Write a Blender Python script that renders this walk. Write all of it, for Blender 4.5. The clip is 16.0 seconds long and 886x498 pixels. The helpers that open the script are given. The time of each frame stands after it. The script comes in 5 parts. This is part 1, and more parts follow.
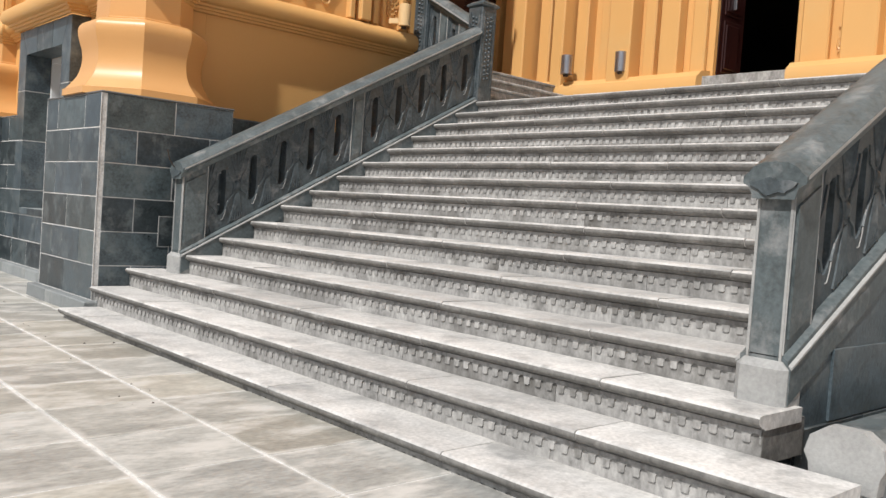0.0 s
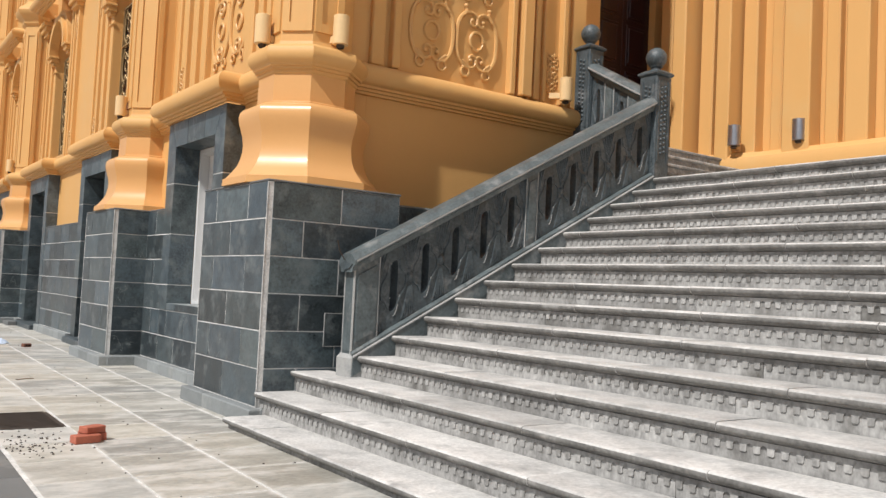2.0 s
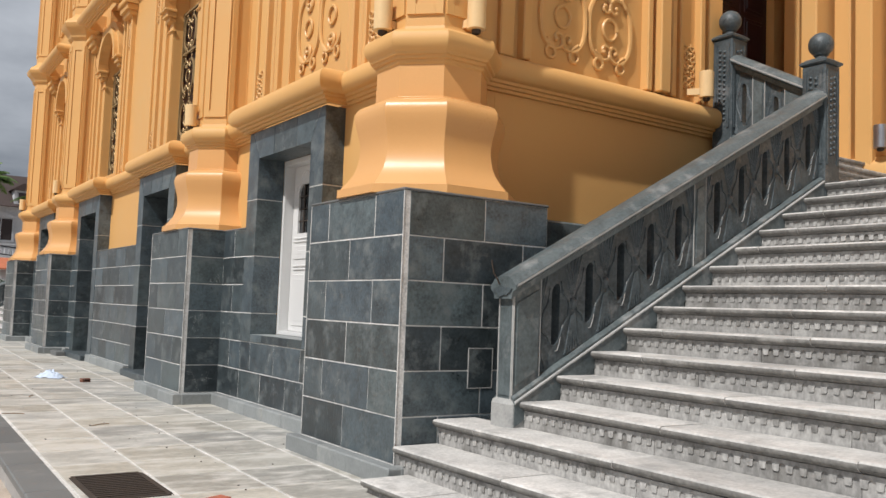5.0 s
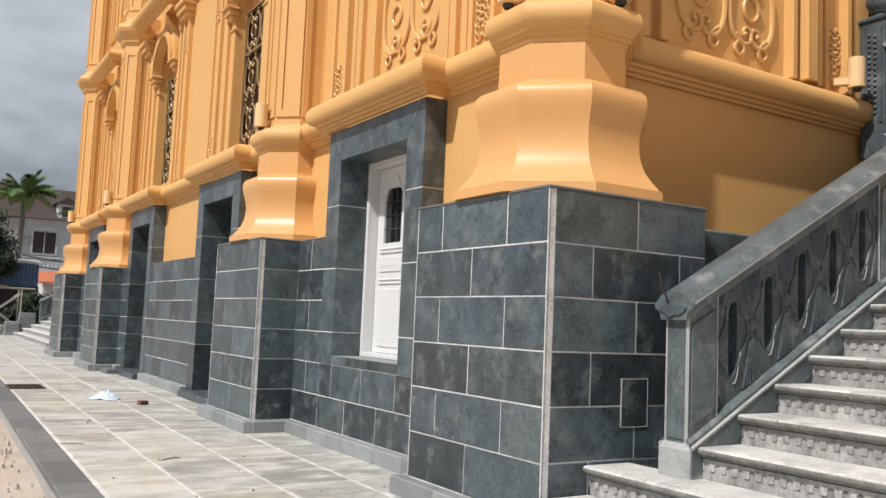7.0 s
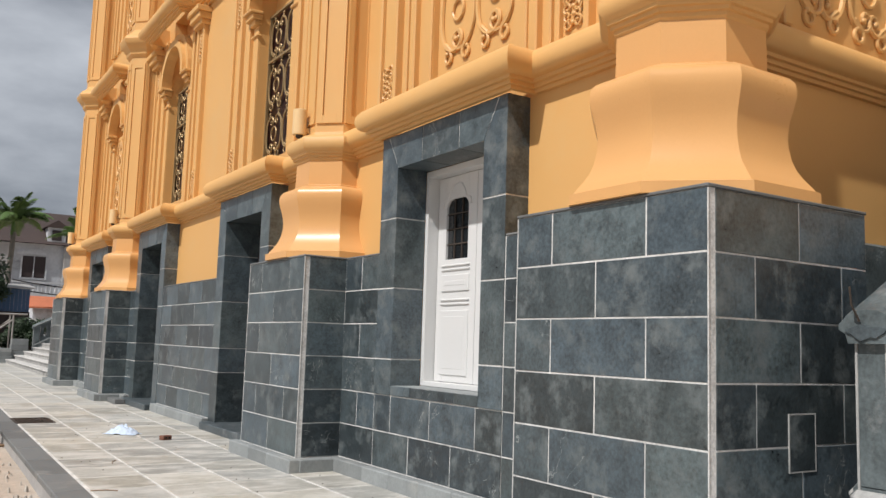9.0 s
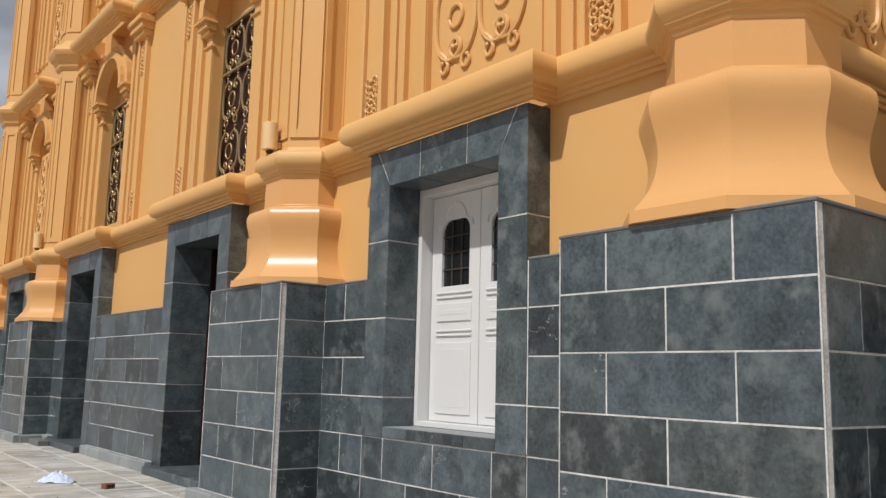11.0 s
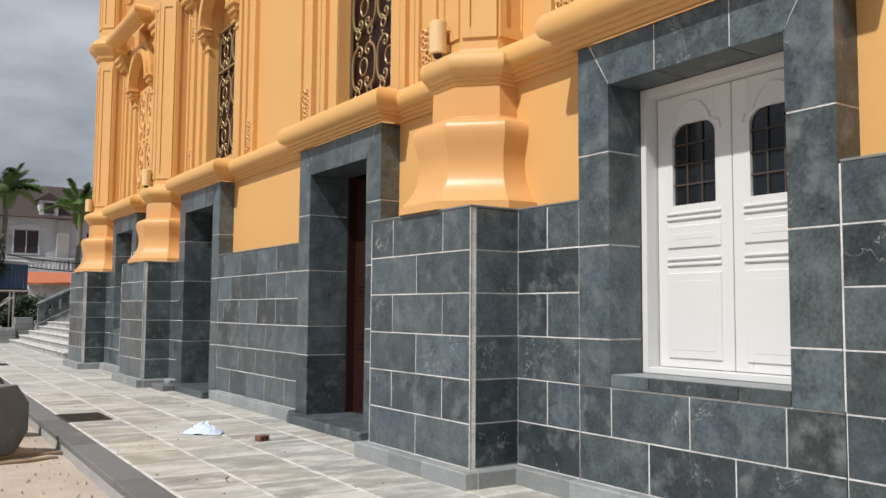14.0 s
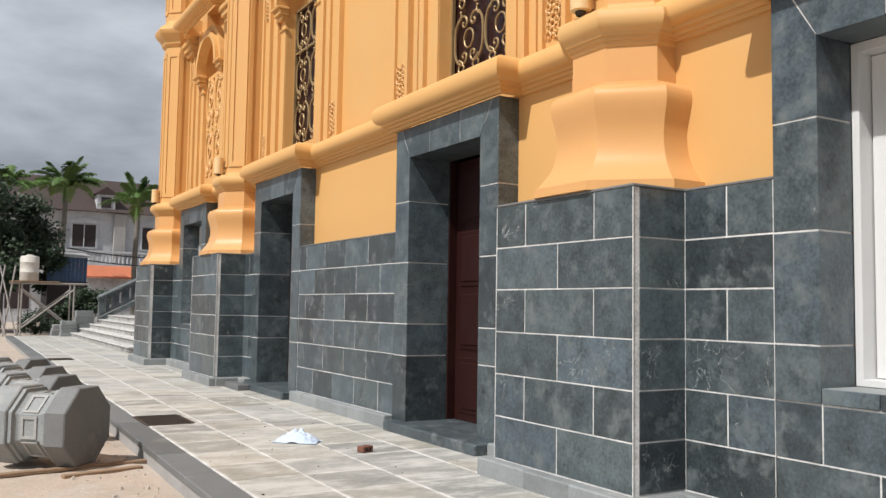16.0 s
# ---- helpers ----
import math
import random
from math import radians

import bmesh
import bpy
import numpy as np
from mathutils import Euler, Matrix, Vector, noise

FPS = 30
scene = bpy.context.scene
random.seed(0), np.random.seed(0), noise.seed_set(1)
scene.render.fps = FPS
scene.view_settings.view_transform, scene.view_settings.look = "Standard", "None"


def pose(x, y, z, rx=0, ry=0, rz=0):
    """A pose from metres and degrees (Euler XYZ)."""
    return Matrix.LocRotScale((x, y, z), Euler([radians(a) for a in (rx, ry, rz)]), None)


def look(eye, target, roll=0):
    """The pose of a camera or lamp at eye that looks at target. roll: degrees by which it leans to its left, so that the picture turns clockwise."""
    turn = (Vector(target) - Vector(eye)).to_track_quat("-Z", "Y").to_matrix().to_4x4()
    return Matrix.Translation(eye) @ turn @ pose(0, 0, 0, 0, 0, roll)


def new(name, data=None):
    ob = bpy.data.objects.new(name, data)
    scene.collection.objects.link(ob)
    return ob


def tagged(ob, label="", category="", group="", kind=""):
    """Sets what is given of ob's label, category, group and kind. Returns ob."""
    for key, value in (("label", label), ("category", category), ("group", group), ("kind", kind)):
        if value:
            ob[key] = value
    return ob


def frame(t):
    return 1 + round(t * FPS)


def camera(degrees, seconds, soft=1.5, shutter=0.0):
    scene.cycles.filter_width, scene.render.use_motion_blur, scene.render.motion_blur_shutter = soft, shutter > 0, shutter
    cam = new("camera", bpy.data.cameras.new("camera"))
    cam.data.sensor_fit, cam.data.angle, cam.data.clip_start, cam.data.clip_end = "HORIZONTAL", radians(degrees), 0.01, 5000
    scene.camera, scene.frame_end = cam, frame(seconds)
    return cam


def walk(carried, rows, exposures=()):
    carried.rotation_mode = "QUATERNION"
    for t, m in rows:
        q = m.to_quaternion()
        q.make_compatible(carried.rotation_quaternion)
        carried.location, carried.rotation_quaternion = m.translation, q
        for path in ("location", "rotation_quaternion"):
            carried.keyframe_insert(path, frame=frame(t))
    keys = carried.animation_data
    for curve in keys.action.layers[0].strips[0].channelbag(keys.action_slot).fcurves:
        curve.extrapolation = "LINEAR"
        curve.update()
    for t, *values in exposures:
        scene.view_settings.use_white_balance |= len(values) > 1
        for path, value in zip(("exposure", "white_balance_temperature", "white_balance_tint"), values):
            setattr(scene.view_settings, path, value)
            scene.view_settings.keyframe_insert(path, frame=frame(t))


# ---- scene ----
cam = camera(55.0, 16.0)
METRES, EYE, TILT, LEAN, TURN = 9.6, 1.25, -0.35, 0.0, -42.3
ROWS = [
    (0.0, 0.0, 0.0, 0.0, 0.13, -1.94, -3.96),
    (0.5, -0.0229, 0.0227, 0.0024, 1.06, -1.42, -2.76),
    (1.0, -0.0437, 0.048, 0.0011, 2.62, 0.14, -2.82),
    (1.5, -0.0675, 0.0763, 0.0039, 5.57, 2.34, -3.02),
    (2.0, -0.0958, 0.0955, 0.0057, 6.65, 3.15, -2.85),
    (2.5, -0.1187, 0.1155, 0.0046, 6.9, 3.38, -2.92),
    (3.0, -0.1389, 0.1404, 0.0072, 7.07, 4.33, -3.0),
    (5.5, -0.2562, 0.2455, 0.0099, 8.71, 4.49, -1.82),
    (6.0, -0.2806, 0.2752, 0.01, 9.58, 5.45, -1.81),
    (6.5, -0.3007, 0.2985, 0.01, 10.26, 5.93, -3.01),
    (7.0, -0.324, 0.3208, 0.0119, 10.38, 5.32, -2.5),
    (7.5, -0.3462, 0.3391, 0.0109, 11.12, 5.24, -2.07),
    (8.0, -0.37, 0.3621, 0.0131, 11.81, 5.92, -2.86),
    (8.5, -0.3978, 0.3813, 0.0139, 11.11, 6.17, -2.37),
    (9.0, -0.4219, 0.3988, 0.0132, 9.6, 6.76, -1.87),
    (11.5, -0.5287, 0.4817, 0.0168, 3.51, 8.93, -1.03),
    (12.0, -0.5541, 0.4983, 0.0161, 3.76, 6.4, -0.91),
    (12.5, -0.5749, 0.5113, 0.0155, 4.63, 4.71, -0.64),
    (13.0, -0.5974, 0.5369, 0.016, 6.2, 4.22, -0.77),
    (13.5, -0.6171, 0.5593, 0.0158, 7.89, 4.02, -0.65),
    (14.0, -0.6399, 0.5805, 0.0182, 8.74, 4.54, -0.49),
    (14.5, -0.6634, 0.6061, 0.0167, 10.08, 4.95, -0.95),
    (15.0, -0.6847, 0.63, 0.0189, 11.56, 4.99, -1.52),
    (15.5, -0.7089, 0.6495, 0.0193, 11.88, 4.78, -1.22),
    (16.0, -0.733, 0.6711, 0.0186, 11.74, 4.26, -0.99),
]
walk(cam, [(t, pose(0, 0, EYE, TILT, LEAN, TURN) @ pose(METRES * x, METRES * y, METRES * z, 90 + pitch, roll, yaw)) for t, x, y, z, yaw, pitch, roll in ROWS],
     [(0.0, 0.02), (2.0, 0.0), (3.0, -0.12), (5.5, -0.06), (7.0, 0.08), (8.5, -0.03), (9.2, -0.06), (11.5, -0.28), (12.5, -0.2), (13.5, -0.09), (14.5, 0.0), (16.0, 0.07)])

# ---- world, sun, exposure ----
SUN_DIR = Vector((-0.95, -0.29, 1.22)).normalized()
world = bpy.data.worlds.new("overcast_sky")
scene.world = world
world.use_nodes = True
wn, wl = world.node_tree.nodes, world.node_tree.links
wn.clear()
w_out = wn.new("ShaderNodeOutputWorld")
w_bg = wn.new("ShaderNodeBackground")
w_bg.inputs["Strength"].default_value = 1.0
w_sky = wn.new("ShaderNodeTexSky")
w_sky.sky_type = "NISHITA"
w_sky.sun_disc = False
w_sky.sun_elevation = math.asin(SUN_DIR.z)
w_sky.sun_rotation = math.atan2(SUN_DIR.x, SUN_DIR.y)
w_dim = wn.new("ShaderNodeMix")
w_dim.data_type, w_dim.blend_type = "RGBA", "MULTIPLY"
w_dim.inputs[0].default_value = 1.0
w_dim.inputs[7].default_value = (0.075, 0.075, 0.075, 1)
w_co = wn.new("ShaderNodeTexCoord")
w_map = wn.new("ShaderNodeMapping")
w_map.inputs["Scale"].default_value = (1.0, 1.0, 2.6)
w_noise = wn.new("ShaderNodeTexNoise")
w_noise.inputs["Scale"].default_value = 2.3
w_noise.inputs["Detail"].default_value = 7.0
w_noise.inputs["Roughness"].default_value = 0.52
w_ramp = wn.new("ShaderNodeValToRGB")
w_ramp.color_ramp.elements[0].position, w_ramp.color_ramp.elements[0].color = 0.38, (0.155, 0.17, 0.205, 1)
w_ramp.color_ramp.elements[1].position, w_ramp.color_ramp.elements[1].color = 0.64, (0.62, 0.65, 0.70, 1)
w_mix = wn.new("ShaderNodeMix")
w_mix.data_type = "RGBA"
w_mix.inputs[0].default_value = 0.86
wl.new(w_sky.outputs[0], w_dim.inputs[6])
wl.new(w_co.outputs["Generated"], w_map.inputs[0])
wl.new(w_map.outputs[0], w_noise.inputs["Vector"])
wl.new(w_noise.outputs["Fac"], w_ramp.inputs[0])
wl.new(w_dim.outputs[2], w_mix.inputs[6])
wl.new(w_ramp.outputs[0], w_mix.inputs[7])
wl.new(w_mix.outputs[2], w_bg.inputs[0])
wl.new(w_bg.outputs[0], w_out.inputs[0])

sun_data = bpy.data.lights.new("sun", "SUN")
sun_data.energy, sun_data.angle, sun_data.color = 4.3, radians(1.0), (1.0, 0.97, 0.935)
sun = new("sun", sun_data)
sun.matrix_world = look(SUN_DIR * 60, (0, 0, 0))


# ---- materials ----
def material(name, colour, rough=0.7, metal=0.0, vary=0.25, scale=6.0, fine=60.0, bump=0.25, island=0.0, stain=None, stain_at=0.62, stain_scale=1.3, spec=0.4, depth=0.01, stretch=(1, 1, 1), scratches=False, tint=None):
    m = bpy.data.materials.new(name)
    m.use_nodes = True
    n, l = m.node_tree.nodes, m.node_tree.links
    b = n["Principled BSDF"]
    b.inputs["Metallic"].default_value = metal
    b.inputs["Specular IOR Level"].default_value = spec
    geo = n.new("ShaderNodeNewGeometry")
    info = n.new("ShaderNodeObjectInfo")
    mp = n.new("ShaderNodeMapping")
    mp.inputs["Scale"].default_value = stretch
    l.new(geo.outputs["Position"], mp.inputs[0])
    if island:
        shift = n.new("ShaderNodeVectorMath")
        shift.operation = "SCALE"
        shift.inputs[0].default_value = (31.0, 17.0, 23.0)
        l.new(info.outputs["Random"], shift.inputs["Scale"])
        l.new(shift.outputs[0], mp.inputs["Location"])
    def noise_tex(s, detail, rough_):
        t = n.new("ShaderNodeTexNoise")
        t.inputs["Scale"].default_value, t.inputs["Detail"].default_value, t.inputs["Roughness"].default_value = s, detail, rough_
        l.new(mp.outputs[0], t.inputs["Vector"])
        return t
    big, small = noise_tex(scale, 5, 0.6), noise_tex(fine, 4, 0.6)
    def math_node(op, a, c):
        k = n.new("ShaderNodeMath")
        k.operation = op
        for i, v in enumerate((a, c)):
            if isinstance(v, (int, float)):
                k.inputs[i].default_value = v
            else:
                l.new(v, k.inputs[i])
        return k.outputs[0]
    both = math_node("ADD", math_node("MULTIPLY", big.outputs["Fac"], 0.52), math_node("MULTIPLY", small.outputs["Fac"], 0.48))
    value = math_node("ADD", math_node("MULTIPLY", math_node("SUBTRACT", both, 0.5), 3.2 * vary), 1.0)
    if island:
        value = math_node("MULTIPLY", value, math_node("ADD", math_node("MULTIPLY", math_node("SUBTRACT", info.outputs["Random"], 0.5), island), 1.0))
    tone = n.new("ShaderNodeMix")
    tone.data_type, tone.blend_type = "RGBA", "MULTIPLY"
    tone.inputs[0].default_value = 1.0
    tone.inputs[6].default_value = (*colour, 1)
    l.new(value, tone.inputs[7])
    if tint:
        # single pieces lean towards a second stone colour
        lean = n.new("ShaderNodeMix")
        lean.data_type = "RGBA"
        l.new(math_node("FRACT", math_node("MULTIPLY", info.outputs["Random"], 7.31), 0.0), lean.inputs[0])
        lean.inputs[6].default_value = (*colour, 1)
        lean.inputs[7].default_value = (*tint, 1)
        l.new(lean.outputs[2], tone.inputs[6])
    colour_out = tone.outputs[2]
    if stain:
        patch = noise_tex(stain_scale, 8, 0.68)
        ramp = n.new("ShaderNodeValToRGB")
        ramp.color_ramp.elements[0].position = stain_at - 0.07
        ramp.color_ramp.elements[1].position = stain_at + 0.1
        l.new(patch.outputs["Fac"], ramp.inputs[0])
        over = n.new("ShaderNodeMix")
        over.data_type = "RGBA"
        l.new(ramp.outputs[0], over.inputs[0])
        l.new(colour_out, over.inputs[6])
        over.inputs[7].default_value = (*stain, 1)
        colour_out = over.outputs[2]
    if scratches:
        # thin pale veins and scratches, in a few places only
        wave = noise_tex(2.6, 6, 0.55)
        wave.inputs["Distortion"].default_value = 0.6
        near = math_node("ABSOLUTE", math_node("SUBTRACT", wave.outputs["Fac"], 0.5), 0.0)
        line = math_node("LESS_THAN", near, 0.0022)
        where = math_node("GREATER_THAN", noise_tex(1.1, 2, 0.5).outputs["Fac"], 0.60)
        vein = n.new("ShaderNodeMix")
        vein.data_type = "RGBA"
        l.new(math_node("MULTIPLY", math_node("MULTIPLY", line, where), 0.75), vein.inputs[0])
        l.new(colour_out, vein.inputs[6])
        vein.inputs[7].default_value = (0.36, 0.38, 0.37, 1)
        colour_out = vein.outputs[2]
    l.new(colour_out, b.inputs["Base Color"])
    l.new(math_node("ADD", math_node("MULTIPLY", math_node("SUBTRACT", both, 0.5), 0.5), rough), b.inputs["Roughness"])
    if bump:
        bp = n.new("ShaderNodeBump")
        bp.inputs["Strength"].default_value, bp.inputs["Distance"].default_value = bump, depth
        l.new(both, bp.inputs["Height"])
        l.new(bp.outputs[0], b.inputs["Normal"])
    return m


M_YELLOW = material("ochre_paint", (0.66, 0.375, 0.135), rough=0.55, vary=0.05, scale=1.2, fine=90, bump=0.08, stain=(0.64, 0.39, 0.155), stain_at=0.6, stain_scale=0.7)
M_PEACH = material("peach_paint", (0.66, 0.355, 0.135), rough=0.34, vary=0.05, scale=1.5, fine=70, bump=0.05)
M_LAMP = material("cream_ochre_enamel", (0.74, 0.52, 0.27), rough=0.45, vary=0.1, scale=6, fine=60, bump=0.05)
M_RELIEF = material("ochre_relief_paint", (0.66, 0.385, 0.15), rough=0.4, vary=0.10, scale=14, fine=120, bump=0.2)
M_SLATE = material("blue_grey_slate", (0.054, 0.073, 0.086), rough=0.36, vary=1.15, scale=5.5, fine=42, bump=0.7, island=1.0, stain=(0.135, 0.155, 0.158), stain_at=0.585, stain_scale=4.6, spec=0.6, depth=0.006, scratches=True, tint=(0.058, 0.074, 0.077))
M_CARVED = material("carved_grey_stone", (0.066, 0.082, 0.090), rough=0.45, vary=0.9, scale=5, fine=36, bump=0.6, stain=(0.17, 0.18, 0.185), stain_at=0.61, stain_scale=4.5)
M_RAIL = material("dressed_rail_stone", (0.095, 0.115, 0.120), rough=0.45, vary=0.8, scale=5, fine=36, bump=0.5, stain=(0.24, 0.25, 0.25), stain_at=0.60, stain_scale=4.0)
M_NOSE = material("dark_nosing_stone", (0.17, 0.165, 0.155), rough=0.7, vary=0.9, scale=4, fine=36, bump=0.5, stain=(0.36, 0.35, 0.33), stain_at=0.64, stain_scale=3.0)
M_OLDBRICK = material("sooty_brick", (0.17, 0.075, 0.05), rough=0.85, vary=0.4, scale=12, fine=80, bump=0.5)
M_EDGE = material("dusty_cut_stone", (0.36, 0.36, 0.35), rough=0.8, vary=0.35, scale=5, fine=50, bump=0.4, stain=(0.16, 0.17, 0.17), stain_at=0.6, stain_scale=2.5)
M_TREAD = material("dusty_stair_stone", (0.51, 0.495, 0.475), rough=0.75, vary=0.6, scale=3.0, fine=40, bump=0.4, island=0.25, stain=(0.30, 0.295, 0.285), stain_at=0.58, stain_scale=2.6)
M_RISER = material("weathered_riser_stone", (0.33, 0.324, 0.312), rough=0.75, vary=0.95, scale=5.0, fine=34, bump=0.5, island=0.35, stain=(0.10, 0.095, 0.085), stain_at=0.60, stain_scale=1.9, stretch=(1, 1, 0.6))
M_FLOOR = material("grey_green_paving", (0.39, 0.388, 0.367), rough=0.55, vary=0.6, scale=3.4, fine=30, bump=0.4, island=0.42, stain=(0.58, 0.56, 0.525), stain_at=0.555, stain_scale=3.4, stretch=(0.6, 1.3, 1), tint=(0.42, 0.395, 0.34))


def smeared_edges(m, colour, width):
    """Cement smeared unevenly over the rim of each tile."""
    n, l = m.node_tree.nodes, m.node_tree.links
    base = n["Principled BSDF"].inputs["Base Color"]
    old = base.links[0].from_socket
    co, cut, near = n.new("ShaderNodeTexCoord"), n.new("ShaderNodeSeparateXYZ"), n.new("ShaderNodeMath")
    l.new(co.outputs["Generated"], cut.inputs[0])
    ends = []
    for axis in ("X", "Y"):
        a, e = n.new("ShaderNodeMath"), n.new("ShaderNodeMath")
        a.operation, e.operation = "SUBTRACT", "ABSOLUTE"
        a.inputs[1].default_value = 0.5
        l.new(cut.outputs[axis], a.inputs[0])
        l.new(a.outputs[0], e.inputs[0])
        ends.append(e.outputs[0])
    near.operation = "MAXIMUM"
    l.new(ends[0], near.inputs[0])
    l.new(ends[1], near.inputs[1])
    geo, tex, add, ramp, mix = n.new("ShaderNodeNewGeometry"), n.new("ShaderNodeTexNoise"), n.new("ShaderNodeMath"), n.new("ShaderNodeValToRGB"), n.new("ShaderNodeMix")
    tex.inputs["Scale"].default_value, tex.inputs["Detail"].default_value = 5.0, 8.0
    l.new(geo.outputs["Position"], tex.inputs["Vector"])
    add.operation = "MULTIPLY_ADD"
    l.new(tex.outputs["Fac"], add.inputs[0])
    add.inputs[1].default_value = 0.22
    l.new(near.outputs[0], add.inputs[2])
    ramp.color_ramp.elements[0].position = 0.61 - width
    ramp.color_ramp.elements[1].position = 0.63
    ramp.color_ramp.elements[1].color = (0.85, 0.85, 0.85, 1)
    l.new(add.outputs[0], ramp.inputs[0])
    mix.data_type = "RGBA"
    l.new(ramp.outputs[0], mix.inputs[0])
    l.new(old, mix.inputs[6])
    mix.inputs[7].default_value = (*colour, 1)
    l.new(mix.outputs[2], base)


smeared_edges(M_FLOOR, (0.60, 0.575, 0.54), 0.045)
M_KERB = material("dark_kerb_stone", (0.15, 0.155, 0.155), rough=0.6, vary=0.3, scale=3, fine=40, bump=0.3, island=0.3, stain=(0.30, 0.29, 0.27), stain_at=0.64)
M_GROUT = material("pale_grout", (0.60, 0.59, 0.57), rough=0.9, vary=0.7, scale=5, fine=60, bump=0.4)
M_BASE = material("grey_base_stone", (0.24, 0.255, 0.255), rough=0.65, vary=0.35, scale=3, fine=40, bump=0.3, island=0.3, stain=(0.36, 0.36, 0.34), stain_at=0.62)
M_WHITE = material("white_gloss_paint", (0.65, 0.65, 0.645), rough=0.4, vary=0.04, scale=2, fine=60, bump=0.05)
M_WOOD = material("dark_red_varnished_wood", (0.026, 0.008, 0.007), rough=0.35, vary=0.5, scale=4, fine=40, bump=0.2, stretch=(1, 1, 0.15))
M_GLASS = material("dark_window_glass", (0.012, 0.014, 0.016), rough=0.08, vary=0.1, bump=0.0, spec=0.7)
# Near-black colour stands in for the darkness of rooms, drain pits and brick holes.
M_DARK = material("painted_darkness", (0.02, 0.018, 0.017), rough=0.9, vary=0.1, bump=0)
M_GOLD = material("aged_gilt_iron", (0.34, 0.24, 0.12), rough=0.45, metal=0.45, vary=0.4, scale=20, fine=90, bump=0.2)
M_STEEL = material("brushed_steel", (0.42, 0.42, 0.44), rough=0.34, metal=0.9, vary=0.2, scale=8, fine=80, bump=0.1)
M_IRON = material("rusty_cast_iron", (0.07, 0.055, 0.045), rough=0.8, metal=0.3, vary=0.5, scale=10, fine=70, bump=0.5)
M_DIRT = material("sandy_rubble_dirt", (0.46, 0.38, 0.31), rough=0.95, vary=0.35, scale=1.6, fine=24, bump=0.9, stain=(0.50, 0.45, 0.40), stain_at=0.6, stain_scale=2.3, depth=0.03)
M_STONELET = material("rubble_stone", (0.46, 0.42, 0.37), rough=0.9, vary=0.3, scale=6, fine=40, bump=0.4)
M_BRICK = material("red_fired_brick", (0.42, 0.13, 0.08), rough=0.85, vary=0.35, scale=12, fine=80, bump=0.5)
M_CLOTH = material("pale_blue_cloth", (0.55, 0.64, 0.78), rough=0.9, vary=0.35, scale=16, fine=60, bump=0.3)
M_PLANK = material("weathered_timber", (0.28, 0.19, 0.12), rough=0.85, vary=0.4, scale=6, fine=60, bump=0.4, stretch=(0.2, 1, 1))
M_SCAFF = material("dull_galvanised_tube", (0.36, 0.34, 0.32), rough=0.55, metal=0.4, vary=0.4, scale=6, fine=50, bump=0.2)
M_TANK = material("grimy_white_plastic", (0.58, 0.55, 0.50), rough=0.6, vary=0.3, scale=3, fine=20, bump=0.2)
M_BLUE = material("blue_sheet_metal", (0.05, 0.10, 0.20), rough=0.5, vary=0.3, scale=2, fine=30, bump=0.2)
M_FARWALL = material("stained_white_render", (0.50, 0.515, 0.54), rough=0.9, vary=0.3, scale=0.5, fine=6, bump=0.2, stain=(0.20, 0.20, 0.21), stain_at=0.6, stain_scale=0.5)
M_ROOF = material("brown_clay_tile", (0.060, 0.042, 0.038), rough=0.85, vary=0.4, scale=1.0, fine=9, bump=0.5)
M_REDTILE = material("orange_clay_tile", (0.50, 0.16, 0.08), rough=0.85, vary=0.3, scale=1.0, fine=9, bump=0.5)
M_SHUTTER = material("dark_brown_shutter", (0.035, 0.025, 0.025), rough=0.6, vary=0.3, scale=2, fine=20, bump=0.2)
M_BARK = material("grey_palm_bark", (0.17, 0.155, 0.135), rough=0.9, vary=0.4, scale=4, fine=20, bump=0.5)
M_LEAF = material("dark_green_leaf", (0.022, 0.042, 0.016), rough=0.55, vary=0.5, scale=1.5, fine=12, bump=0.1)
M_PALM = material("palm_frond_green", (0.085, 0.155, 0.035), rough=0.5, vary=0.5, scale=1.2, fine=12, bump=0.1)
M_PALEWALL = material("grey_concrete", (0.35, 0.34, 0.33), rough=0.9, vary=0.3, scale=1.5, fine=20, bump=0.3)
M_BLACK = material("black_rubber_cable", (0.015, 0.015, 0.016), rough=0.6, vary=0.1, bump=0)


